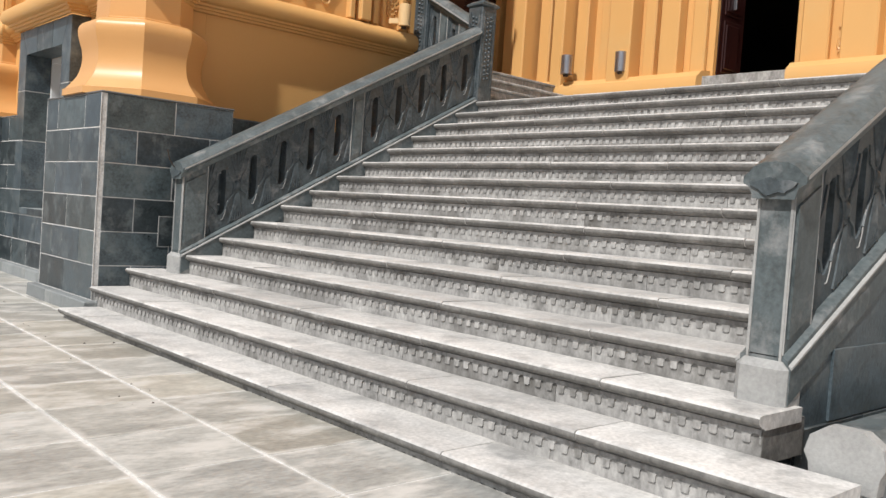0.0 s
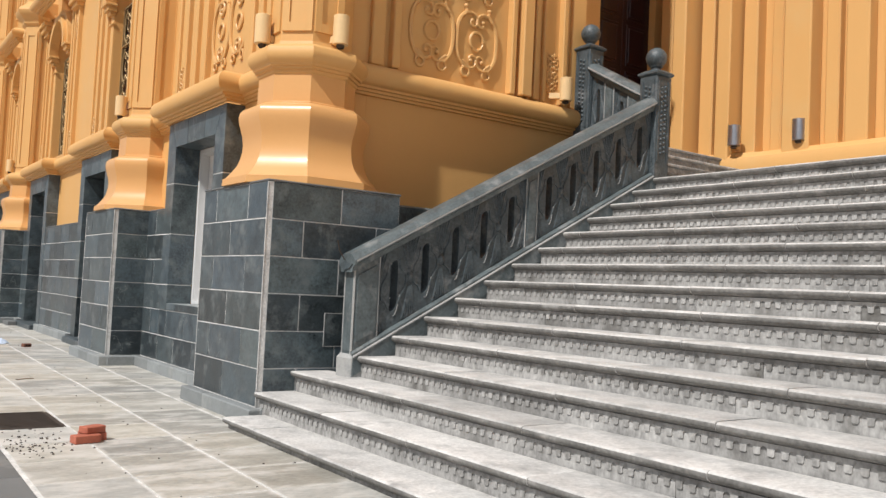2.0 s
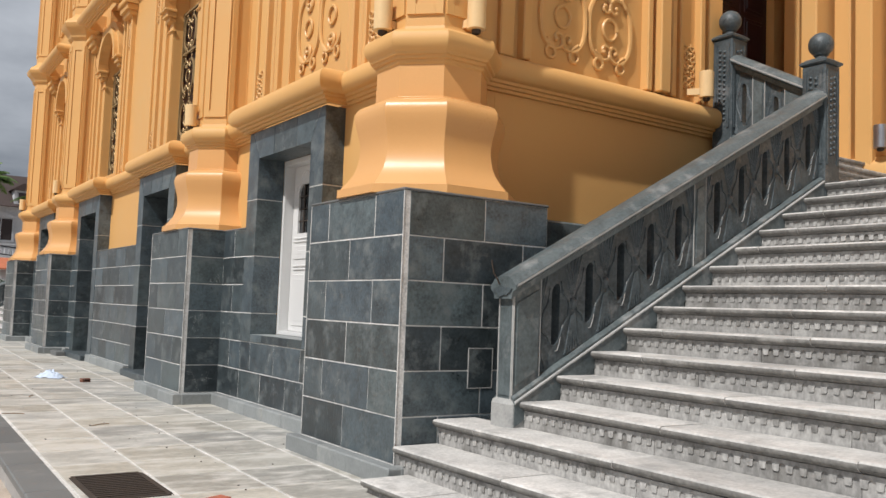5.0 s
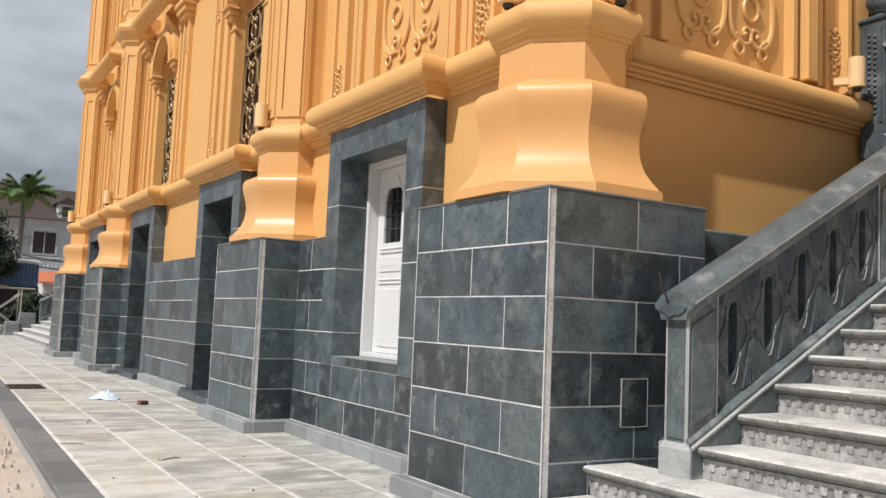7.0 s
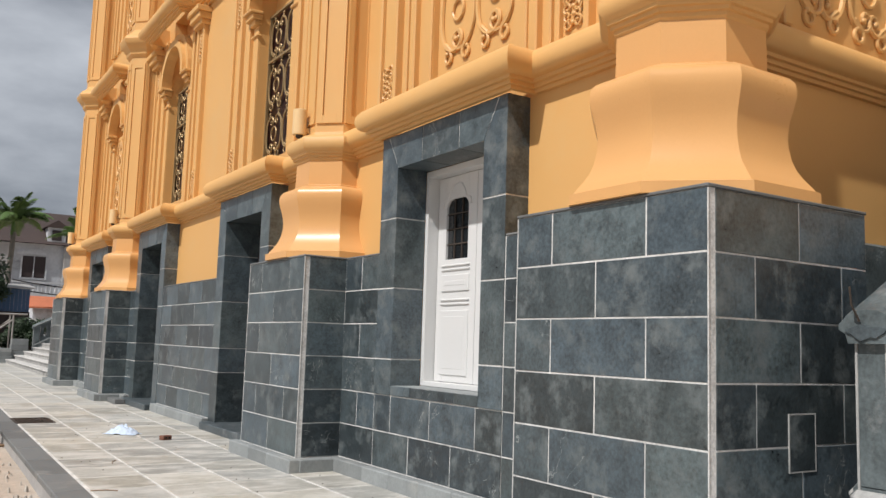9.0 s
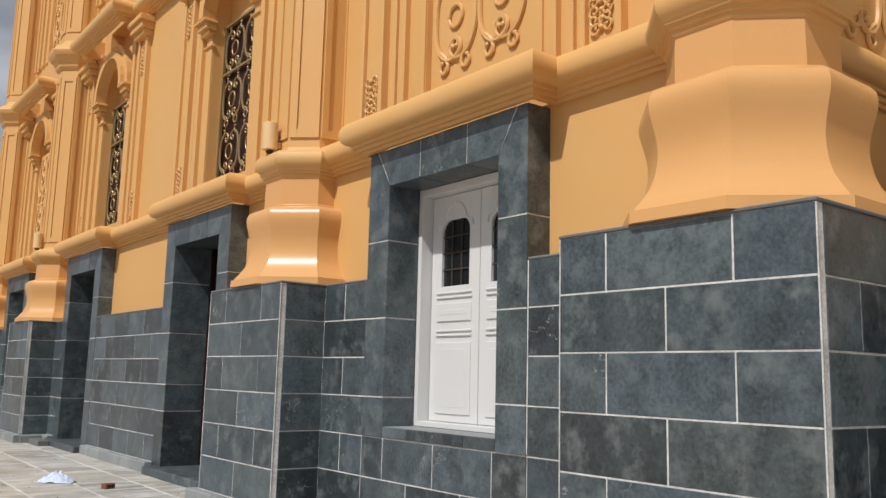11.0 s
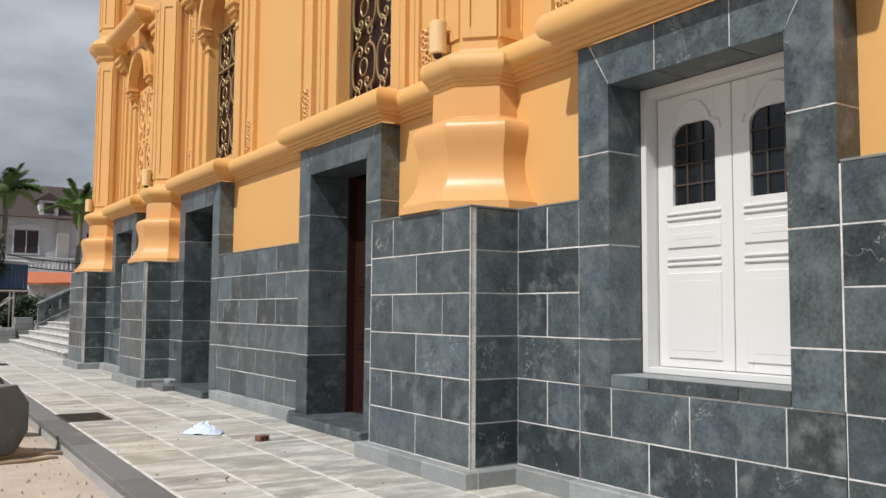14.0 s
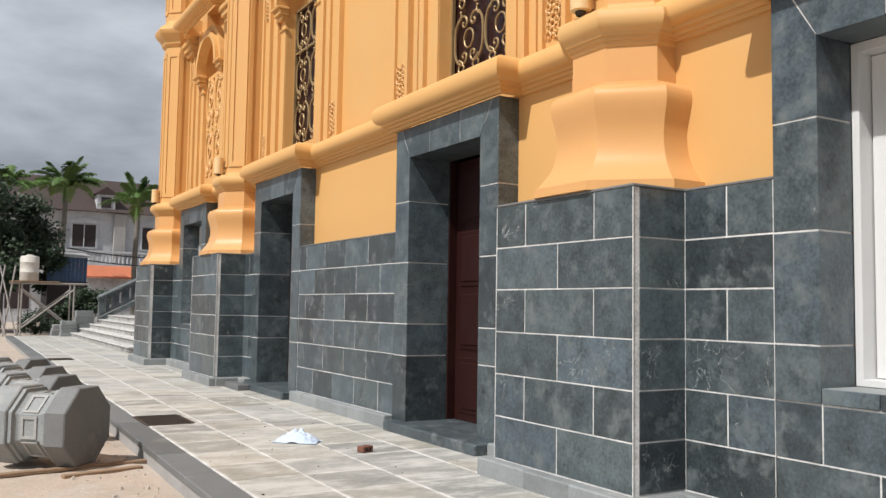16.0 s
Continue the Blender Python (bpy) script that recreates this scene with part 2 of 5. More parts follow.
# ---- mesh helpers ----
def box(bm, x0, y0, z0, x1, y1, z1, bevel=0.0):
    """A box, with all edges cut by bevel metres."""
    (x0, x1), (y0, y1), (z0, z1) = sorted((x0, x1)), sorted((y0, y1)), sorted((z0, z1))
    if bevel <= 0:
        v = [bm.verts.new((x, y, z)) for z in (z0, z1) for y in (y0, y1) for x in (x0, x1)]
        for f in ((0, 2, 3, 1), (4, 5, 7, 6), (0, 1, 5, 4), (2, 6, 7, 3), (0, 4, 6, 2), (1, 3, 7, 5)):
            bm.faces.new([v[i] for i in f])
        return
    b, lo, hi = bevel, (x0, y0, z0), (x1, y1, z1)
    vs = {}
    for sx in (0, 1):
        for sy in (0, 1):
            for sz in (0, 1):
                s = (sx, sy, sz)
                for ax in range(3):
                    p = [(hi[i] - (b if i != ax else 0)) if s[i] else (lo[i] + (b if i != ax else 0)) for i in range(3)]
                    vs[s, ax] = bm.verts.new(p)
    quads = []
    for ax in range(3):
        i, j = (ax + 1) % 3, (ax + 2) % 3
        for side in (0, 1):
            ring = []
            for a, c in ((0, 0), (1, 0), (1, 1), (0, 1)):
                s = [0, 0, 0]
                s[ax], s[i], s[j] = side, a, c
                ring.append(vs[tuple(s), ax])
            quads.append(ring)
    for ax in range(3):
        i, j = (ax + 1) % 3, (ax + 2) % 3
        for a in (0, 1):
            for c in (0, 1):
                s0, s1 = [0, 0, 0], [0, 0, 0]
                s0[i] = s1[i] = a
                s0[j] = s1[j] = c
                s0[ax], s1[ax] = 0, 1
                s0, s1 = tuple(s0), tuple(s1)
                quads.append([vs[s0, i], vs[s1, i], vs[s1, j], vs[s0, j]])
    for s in [(a, c, d) for a in (0, 1) for c in (0, 1) for d in (0, 1)]:
        quads.append([vs[s, 0], vs[s, 1], vs[s, 2]])
    made = [bm.faces.new(q) for q in quads]
    bmesh.ops.recalc_face_normals(bm, faces=made)


def extrude_poly(bm, pts, to):
    """A prism: the 3D polygon pts pushed along the vector to."""
    to = Vector(to)
    a = [bm.verts.new(p) for p in pts]
    c = [bm.verts.new(Vector(p) + to) for p in pts]
    n = len(pts)
    made = [bm.faces.new(a), bm.faces.new(list(reversed(c)))]
    for i in range(n):
        made.append(bm.faces.new([a[i], c[i], c[(i + 1) % n], a[(i + 1) % n]]))
    bmesh.ops.recalc_face_normals(bm, faces=made)


def loft(bm, rings, closed=True, caps=True):
    rows = [[bm.verts.new(p) for p in r] for r in rings]
    made = []
    n = len(rows[0])
    for a, c in zip(rows, rows[1:]):
        for i in range(n if closed else n - 1):
            j = (i + 1) % n
            made.append(bm.faces.new([a[i], a[j], c[j], c[i]]))
    if caps and closed:
        made += [bm.faces.new(rows[0]), bm.faces.new(rows[-1])]
    bmesh.ops.recalc_face_normals(bm, faces=made)
    return made


def octagon(cx, cy, apothem, z, sides=8):
    r = apothem / math.cos(math.pi / sides)
    return [(cx + r * math.cos((i + 0.5) * 2 * math.pi / sides), cy + r * math.sin((i + 0.5) * 2 * math.pi / sides), z) for i in range(sides)]


def lathe(bm, cx, cy, profile, sides=20):
    """profile: (radius, z) from the bottom up."""
    loft(bm, [[(cx + r * math.cos(2 * math.pi * i / sides), cy + r * math.sin(2 * math.pi * i / sides), z) for i in range(sides)] for r, z in profile])


def tube(bm, pts, r, sides=6, taper=1.0, caps=True):
    pts = [Vector(p) for p in pts]
    rings, ref = [], None
    for i, p in enumerate(pts):
        d = (pts[min(i + 1, len(pts) - 1)] - pts[max(i - 1, 0)])
        if d.length < 1e-9:
            continue
        d.normalize()
        if ref is None:
            ref = d.orthogonal()
        u = (ref - d * ref.dot(d)).normalized()
        ref = u
        v = d.cross(u)
        k = r * (1 + (taper - 1) * i / max(1, len(pts) - 1))
        rings.append([p + u * (k * math.cos(2 * math.pi * j / sides)) + v * (k * math.sin(2 * math.pi * j / sides)) for j in range(sides)])
    loft(bm, rings, True, caps)


def sweep(bm, path, profile, closed=False):
    """A moulding: profile points (out, z) carried along the plan path; out points to the left of the way walked."""
    path = [Vector(p) for p in path]
    n = len(path)
    rings = []
    for i, p in enumerate(path):
        a = (p - path[i - 1]).normalized() if i or closed else None
        c = (path[(i + 1) % n] - p).normalized() if i < n - 1 or closed else None
        a = a or c
        c = c or a
        na, nc = Vector((-a.y, a.x)), Vector((-c.y, c.x))
        m = na + nc
        m /= max(0.2, m.dot(na))
        rings.append([(p.x + m.x * o, p.y + m.y * o, z) for o, z in profile])
    if closed:
        rings.append(rings[0])
    loft(bm, rings, True, not closed)


def mesh_of(name, bm, mat, smooth=None):
    me = bpy.data.meshes.new(name)
    bm.normal_update()
    bm.to_mesh(me)
    bm.free()
    for m in (mat if isinstance(mat, (list, tuple)) else [mat]):
        me.materials.append(m)
    if smooth:
        me.polygons.foreach_set("use_smooth", [True] * len(me.polygons))
        me.set_sharp_from_angle(angle=radians(smooth))
    return me


def part(name, bm, mat, parent=None, label="", smooth=None):
    ob = new(name, mesh_of(name, bm, mat, smooth))
    if parent:
        ob.parent = parent
    if label:
        ob["label"] = label
    return ob


def thing(name, label, category, group="", at=None):
    ob = new(name)
    if at is not None:
        ob.matrix_world = at
    return tagged(ob, label, category, group)


def structure(name, bm, mat, label="", smooth=None):
    return tagged(part(name, bm, mat, None, "", smooth), label, kind="structure")


def stone(parent, x0, y0, z0, x1, y1, z1, mat=None, name="stone_block", cut=0.003, skew=0.0):
    bm = bmesh.new()
    box(bm, x0, y0, z0, x1, y1, z1, cut)
    for v in bm.verts:
        v.co.x += skew * (v.co.y - PAVE_Y)
    return part(name, bm, mat or M_SLATE, parent)


# ---- the plan ----
FLOOR = 0.03
PIER_X, PLINTH_X, FRAME_X, WALL_X = 3.10, 3.578, 3.57, 3.80
PIERS = (9.33, 14.55, 24.48, 29.68)
BAYS = (11.96, 17.08, 22.17, 27.29)
SOUTH_Y = 9.35
NORTH_Y = 30.55
PLINTH_TOP = 2.225
COURSES = [0.17 + 0.3425 * i for i in range(7)]
GAP = 0.0048
TOP = 13.0
PAVE_Y, SKEW = 4.2, 0.017     # the paving runs slightly askew to the front

# ---- ground ----
rng = random.Random(4)
bm = bmesh.new()
nx, ny = 60, 90
grid = []
for j in range(ny + 1):
    row = []
    for i in range(nx + 1):
        x, y = -14 + 15.0 * i / nx, -6 + 62.0 * j / ny
        h = -0.13 + 0.035 * noise.noise(Vector((x * 0.8, y * 0.8, 1))) + 0.02 * noise.noise(Vector((x * 3, y * 3, 5)))
        if i in (0, nx) or j in (0, ny):
            h = -0.15
        row.append(bm.verts.new((x, y, h)))
    grid.append(row)
for j in range(ny):
    for i in range(nx):
        bm.faces.new([grid[j][i], grid[j][i + 1], grid[j + 1][i + 1], grid[j + 1][i]])
far = [(-1500, -1500), (1500, -1500), (1500, 1500), (-1500, 1500)]
vo = [bm.verts.new((x, y, -0.15)) for x, y in far]
edge_s, edge_e, edge_n, edge_w = grid[0], [r[nx] for r in grid], grid[ny][::-1], [r[0] for r in grid][::-1]
for a, side in enumerate((edge_s, edge_e, edge_n, edge_w)):
    bm.faces.new([vo[a], vo[(a + 1) % 4]] + list(reversed(side)))
structure("ground", bm, M_DIRT, "uneven sandy building-site dirt strewn with rubble", 60)

bm = bmesh.new()
for k in range(900):
    x, y = rng.uniform(-3.5, 0.78), rng.uniform(5, 40)
    if rng.random() < 0.45:
        x = 0.8 - abs(rng.gauss(0, 0.35))
    s = rng.uniform(0.006, 0.028)
    ring0 = [(x + s * math.cos(a + k) * rng.uniform(0.7, 1.2), y + s * math.sin(a + k) * rng.uniform(0.7, 1.2), -0.15) for a in (0, 1.3, 2.5, 3.8, 5)]
    ring1 = [(x + (p[0] - x) * 0.6, y + (p[1] - y) * 0.6, -0.115 + s * rng.uniform(0.3, 0.9)) for p in ring0]
    loft(bm, [ring0, ring1])
rubble = part("rubble", bm, M_STONELET)
tagged(rubble, "pale broken stone chips scattered over the dirt", "rubble", kind="stuff")

# pavement beside the building: bed of grout, kerb and single tiles
bm = bmesh.new()
extrude_poly(bm, [(0.90 + SKEW * (-4 - PAVE_Y), -4.0, -0.4), (4.6, -4.0, -0.4), (4.6, 46.0, -0.4), (0.90 + SKEW * (46 - PAVE_Y), 46.0, -0.4)], (0, 0, FLOOR + 0.395))
pavement = structure("pavement", bm, M_GROUT, "dusty grey stone paving with pale mortar joints")
TILE = 0.658
y = 4.2 - 12 * TILE
while y < 46.0:
    for i in range(5):
        x0 = 0.935 if i == 0 else 1.52 + TILE * (i - 1)
        x1 = 1.52 + TILE * i
        if i == 4 and y > 20:
            continue
        if i >= 2 and y < 8.4:
            x1 = min(x1, 2.95)
        if x0 > 3.4 or x1 - x0 < 0.05:
            continue
        z = FLOOR + rng.uniform(-0.0015, 0.0015)
        g = rng.uniform(0.007, 0.012)
        stone(pavement, x0 + g, y + g, FLOOR - 0.03, x1 - g, min(y + TILE, 46) - g, z, M_FLOOR, "paving_tile", 0.003, SKEW)
    y += TILE
bm = bmesh.new()
extrude_poly(bm, [(0.66 + SKEW * (-4 - PAVE_Y), -4.0, -0.4), (0.93 + SKEW * (-4 - PAVE_Y), -4.0, -0.4), (0.93 + SKEW * (46 - PAVE_Y), 46.0, -0.4), (0.66 + SKEW * (46 - PAVE_Y), 46.0, -0.4)], (0, 0, FLOOR + 0.388))
kerb = structure("kerb", bm, M_PALEWALL, "grey stone kerb along the paving")
y = -3.9
while y < 46:
    ln = rng.uniform(0.95, 1.25)
    stone(kerb, 0.645, y + 0.004, -0.03, 0.918, y + ln - 0.004, FLOOR + 0.002, M_KERB, "kerb_stone", 0.008, SKEW)
    y += ln


def grating(x0, y0, x1, y1):
    g = thing("drain_grating", "rusty cast iron drain grating set into the paving", "drain grating", "drain gratings")
    g.location = ((x0 + x1) / 2, (y0 + y1) / 2, FLOOR)
    w, d = (x1 - x0) / 2, (y1 - y0) / 2
    bm = bmesh.new()
    for a in (-1, 1):
        box(bm, -w, a * d - 0.02, -0.01, w, a * d + 0.02, 0.008)
        box(bm, a * w - 0.02, -d + 0.021, -0.01, a * w + 0.02, d - 0.021, 0.007)
    part("frame", bm, M_IRON, g)
    # Shallow near-black sheet that paints the shade below the bars.
    bm = bmesh.new()
    box(bm, -w + 0.021, -d + 0.021, -0.008, w - 0.021, d - 0.021, 0.002)
    part("pit", bm, M_DARK, g)
    for k in range(14):
        bm = bmesh.new()
        yy = -d + (k + 0.5) * 2 * d / 14
        box(bm, -w + 0.02, yy - d * 0.032, 0.001, w - 0.02, yy + d * 0.032, 0.012)
        part("bar", bm, M_IRON, g)
    return g


grating(1.18, 19.35, 1.68, 20.15)
grating(1.38, 31.0, 1.88, 31.7)
grating(1.09, 8.82, 1.56, 9.63)

# ---- west front: wall ----
LOW = {0: (0.86, 3.05), 1: (0.10, 3.05), 2: (0.10, 3.05), 3: (0.86, 3.05)}
HALF = 0.72
bm = bmesh.new()
cuts = []
for i, c in enumerate(BAYS):
    cuts.append((c - 1.03, c + 1.03))
y = SOUTH_Y
WALL_IN = WALL_X + 0.75
for (a, c), (z0, z1) in zip(cuts, LOW.values()):
    box(bm, WALL_X, y, -0.2, WALL_IN, a, 3.75)
    if z0 > 0.2:
        box(bm, WALL_X, a, -0.2, WALL_IN, c, z0)
    box(bm, WALL_X, a, 3.38, WALL_IN, c, 3.75)
    y = c
box(bm, WALL_X, y, -0.2, WALL_IN, NORTH_Y, 3.75)
UP0, UP1, UPH = 3.92, 6.30, 0.68
for storey in (0, 5.05):
    y = SOUTH_Y
    lo = 3.75 if storey == 0 else 7.75
    hi = 7.75 if storey == 0 else TOP
    for i, c in enumerate(BAYS):
        box(bm, WALL_X + 0.1, y, lo, WALL_IN, c - UPH, hi)
        box(bm, WALL_X + 0.1, c - UPH, lo, WALL_IN, c + UPH, UP0 + storey * 0.97)
        top = UP1 + storey * 0.97
        box(bm, WALL_X + 0.34, c - UPH, top, WALL_IN, c + UPH, hi)
        y = c + UPH
    box(bm, WALL_X + 0.1, y, lo, WALL_IN, NORTH_Y, hi)
wall_west = structure("wall_west", bm, M_YELLOW, "ochre painted plaster wall of a church front")

# floor slabs and rear walls that close the building, painted near-black for unlit rooms
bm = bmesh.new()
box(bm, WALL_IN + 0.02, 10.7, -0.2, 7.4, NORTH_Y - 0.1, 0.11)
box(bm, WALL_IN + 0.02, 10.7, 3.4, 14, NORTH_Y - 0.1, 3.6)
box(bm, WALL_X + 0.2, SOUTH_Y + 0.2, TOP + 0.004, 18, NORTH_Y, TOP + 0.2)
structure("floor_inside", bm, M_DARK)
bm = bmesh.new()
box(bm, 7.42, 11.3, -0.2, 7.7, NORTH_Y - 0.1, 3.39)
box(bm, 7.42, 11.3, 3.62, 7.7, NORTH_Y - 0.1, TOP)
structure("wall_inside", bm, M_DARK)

# ---- south side of the corner bay and the porch walls ----
bm = bmesh.new()
box(bm, WALL_IN + 0.002, SOUTH_Y, -0.2, 7.80, SOUTH_Y + 0.5, TOP)
box(bm, 7.32, SOUTH_Y + 0.502, -0.2, 7.80, 10.59, TOP)
structure("wall_south", bm, M_YELLOW, "ochre painted side wall of the corner bay")
bm = bmesh.new()
box(bm, 7.32, 10.6, -0.2, 9.35, 11.1, TOP)
box(bm, 10.62, 10.6, -0.2, 12.0, 11.1, TOP)
box(bm, 9.35, 10.6, 6.6, 10.62, 11.1, TOP)
box(bm, 9.35, 10.6, -0.2, 10.62, 11.1, 3.45)
structure("wall_porch_north", bm, M_YELLOW)
bm = bmesh.new()
box(bm, 11.0, 6.62, -0.2, 11.6, 10.59, TOP)
box(bm, 11.0, -14.0, -0.2, 11.6, 5.42, TOP)
box(bm, 11.0, 5.42, -0.2, 11.6, 6.62, 3.50)
box(bm, 11.0, 5.42, 7.0, 11.6, 6.62, TOP)
structure("wall_porch_east", bm, M_YELLOW, "ochre church wall with clustered fluted pilasters")
# Shell of the room behind the porch door, its darkness put into the colour.
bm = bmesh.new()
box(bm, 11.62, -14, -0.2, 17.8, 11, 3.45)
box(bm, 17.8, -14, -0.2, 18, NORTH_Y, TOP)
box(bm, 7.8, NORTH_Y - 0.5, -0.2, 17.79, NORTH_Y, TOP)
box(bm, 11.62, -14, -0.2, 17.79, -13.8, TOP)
# Unseen roof slab, added to keep skylight out of the room below.
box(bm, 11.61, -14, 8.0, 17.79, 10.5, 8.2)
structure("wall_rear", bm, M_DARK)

# pilaster clusters of the porch: stepped strips, base mouldings
for y0, y1, out in ((6.72, 6.95, 0.10), (7.10, 7.42, 0.22), (7.55, 7.75, 0.14), (7.88, 8.30, 0.30), (8.42, 8.60, 0.12), (4.95, 5.32, 0.10), (4.30, 4.75, 0.22), (2.9, 3.3, 0.25)):
    bm = bmesh.new()
    box(bm, 11.0 - out, y0, 3.42, 11.0 - 0.001, y1, TOP - 0.5, 0.02)
    part("pilaster", bm, M_YELLOW, bpy.data.objects["wall_porch_east"])
for k, (f, out) in enumerate(((0.08, 0.16), (0.24, 0.34), (0.42, 0.22), (0.6, 0.42), (0.8, 0.2))):
    cx, cy = 10.98 - 0.42 * f, 8.75 + 1.8 * f
    bm = bmesh.new()
    box(bm, cx - out, cy - 0.11, 3.0, cx + 0.3, cy + 0.13, TOP - 0.5, 0.02)
    part("pilaster", bm, M_YELLOW, bpy.data.objects["wall_porch_east"])
prof = [(0, 2.74), (0.34, 2.74), (0.36, 3.30), (0.36, 3.40), (0.34, 3.46), (0.28, 3.50), (0.25, 3.54), (0, 3.58)]
bm = bmesh.new()
sweep(bm, [(11.0, 6.66), (11.0, 8.66), (10.56, 10.58)], prof)
part("base_moulding", bm, M_YELLOW, bpy.data.objects["wall_porch_east"], smooth=35)
bm = bmesh.new()
sweep(bm, [(11.0, -6.0), (11.0, 5.36)], prof)
part("base_moulding", bm, M_YELLOW, bpy.data.objects["wall_porch_east"], smooth=35)

# ---- mouldings of the west front ----
CORNICE = [(0, 3.389), (0.04, 3.39), (0.043, 3.418), (0.072, 3.421), (0.076, 3.450), (0.108, 3.453), (0.112, 3.480), (0.145, 3.488), (0.176, 3.510), (0.196, 3.552), (0.20, 3.60), (0.188, 3.648), (0.155, 3.69), (0.10, 3.72), (0.02, 3.735), (0, 3.735)]
BREAK = 1.10


def front_path(wall, out, half, south=True):
    pts = [(7.78, SOUTH_Y)] if south else []
    pts += [(wall, SOUTH_Y)] if south else [(wall, SOUTH_Y - 0.2)]
    for c in BAYS:
        pts += [(wall, c - half), (wall - out, c - half), (wall - out, c + half), (wall, c + half)]
    return pts + [(wall, NORTH_Y)]


bm = bmesh.new()
sweep(bm, front_path(WALL_X, 0.24, BREAK), CORNICE)
structure("trim_cornice", bm, M_YELLOW, "rounded ochre plaster string course", 35)
bm = bmesh.new()
sweep(bm, front_path(WALL_X + 0.1, 0.34, BREAK - 0.02), [(o * 1.25, z * 1.05 + 3.78) for o, z in CORNICE])
structure("trim_upper_cornice", bm, M_YELLOW, "rounded ochre plaster cornice between the storeys", 35)
bm = bmesh.new()
sweep(bm, [(7.78, SOUTH_Y), (4.5, SOUTH_Y)], [(0, -0.1), (0.12, -0.1), (0.12, PLINTH_TOP - 0.02), (0.10, PLINTH_TOP), (0, PLINTH_TOP)])
structure("trim_south_plinth", bm, M_SLATE, "slate plinth below the side wall")

# upper storey surrounds
for s, dz in enumerate((0.0, 4.90)):
    for i, c in enumerate(BAYS):
        bm = bmesh.new()
        z0, zc = 3.725 + dz, 6.25 + dz
        zt = 7.42 + dz if s == 0 else TOP
        x = WALL_X + 0.1
        for sd in (-1, 1):
            def strip(a, e, out, z_0, z_1, bev=0.012):
                box(bm, x - out, c + sd * a, z_0, x + 0.02, c + sd * e, z_1, bev)
            strip(UPH + 0.005, 0.86, 0.03, z0, zc - 0.12)
            strip(UPH - 0.03, 0.91, 0.06, zc - 0.30, zc - 0.26)
            strip(UPH - 0.02, 0.90, 0.10, zc - 0.12, zc - 0.05)
            strip(UPH - 0.05, 0.94, 0.15, zc - 0.05, zc + 0.04)
            strip(UPH - 0.07, 0.97, 0.20, zc + 0.04, zc + 0.09)
            strip(0.95, 1.05, 0.07, z0, zt)
            strip(1.13, 1.21, 0.05, z0, zt)
            strip(1.30, 1.36, 0.09, z0, zt)
            strip(1.361, 1.639, 0.045, z0, zt - 0.4)
            strip(1.64, 1.70, 0.09, z0, zt)
            strip(1.24, 1.76, 0.16, zt - 0.45, zt - 0.36)
            strip(1.20, 1.80, 0.22, zt - 0.36, zt - 0.24)
            strip(1.16, 1.84, 0.27, zt - 0.24, zt - 0.14)
        # archivolt
        for r0, r1, out in ((0.66, 0.79, 0.20), (0.79, 0.92, 0.13)):
            seg = 14
            pts_in = [(c + r0 * math.cos(math.pi * k / seg), zc + 0.09 + 1.0 * r0 * math.sin(math.pi * k / seg)) for k in range(seg + 1)]
            pts_out = [(c + r1 * math.cos(math.pi * k / seg), zc + 0.09 + 1.0 * r1 * math.sin(math.pi * k / seg)) for k in range(seg + 1)]
            for k in range(seg):
                q = [pts_in[k], pts_out[k], pts_out[k + 1], pts_in[k + 1]]
                extrude_poly(bm, [(x - out, a, e) for a, e in q], (out, 0, 0))
        part("window_surround", bm, M_YELLOW, wall_west, "stepped plaster surround with arch")


# ---- scroll ornaments ----
def spiral(cy, cz, r, turns, start, sign, n=26, inner=0.22):
    out = []
    for k in range(n + 1):
        f = k / n
        a = start + sign * f * turns * 2 * math.pi
        rr = r * (1 - (1 - inner) * f)
        out.append((cy + rr * math.cos(a), cz + rr * math.sin(a)))
    return out


def curl(turn, length, n=30):
    """A line that leaves upwards from the origin and winds ever tighter to one side."""
    u = v = 0.0
    out = [(0.0, 0.0)]
    for k in range(n):
        f = (k + 0.5) / n
        a = math.pi / 2 + turn * f ** 1.7
        step = length / n * (1.35 - 1.05 * f)
        u, v = u + step * math.cos(a), v + step * math.sin(a)
        out.append((u, v))
    return out


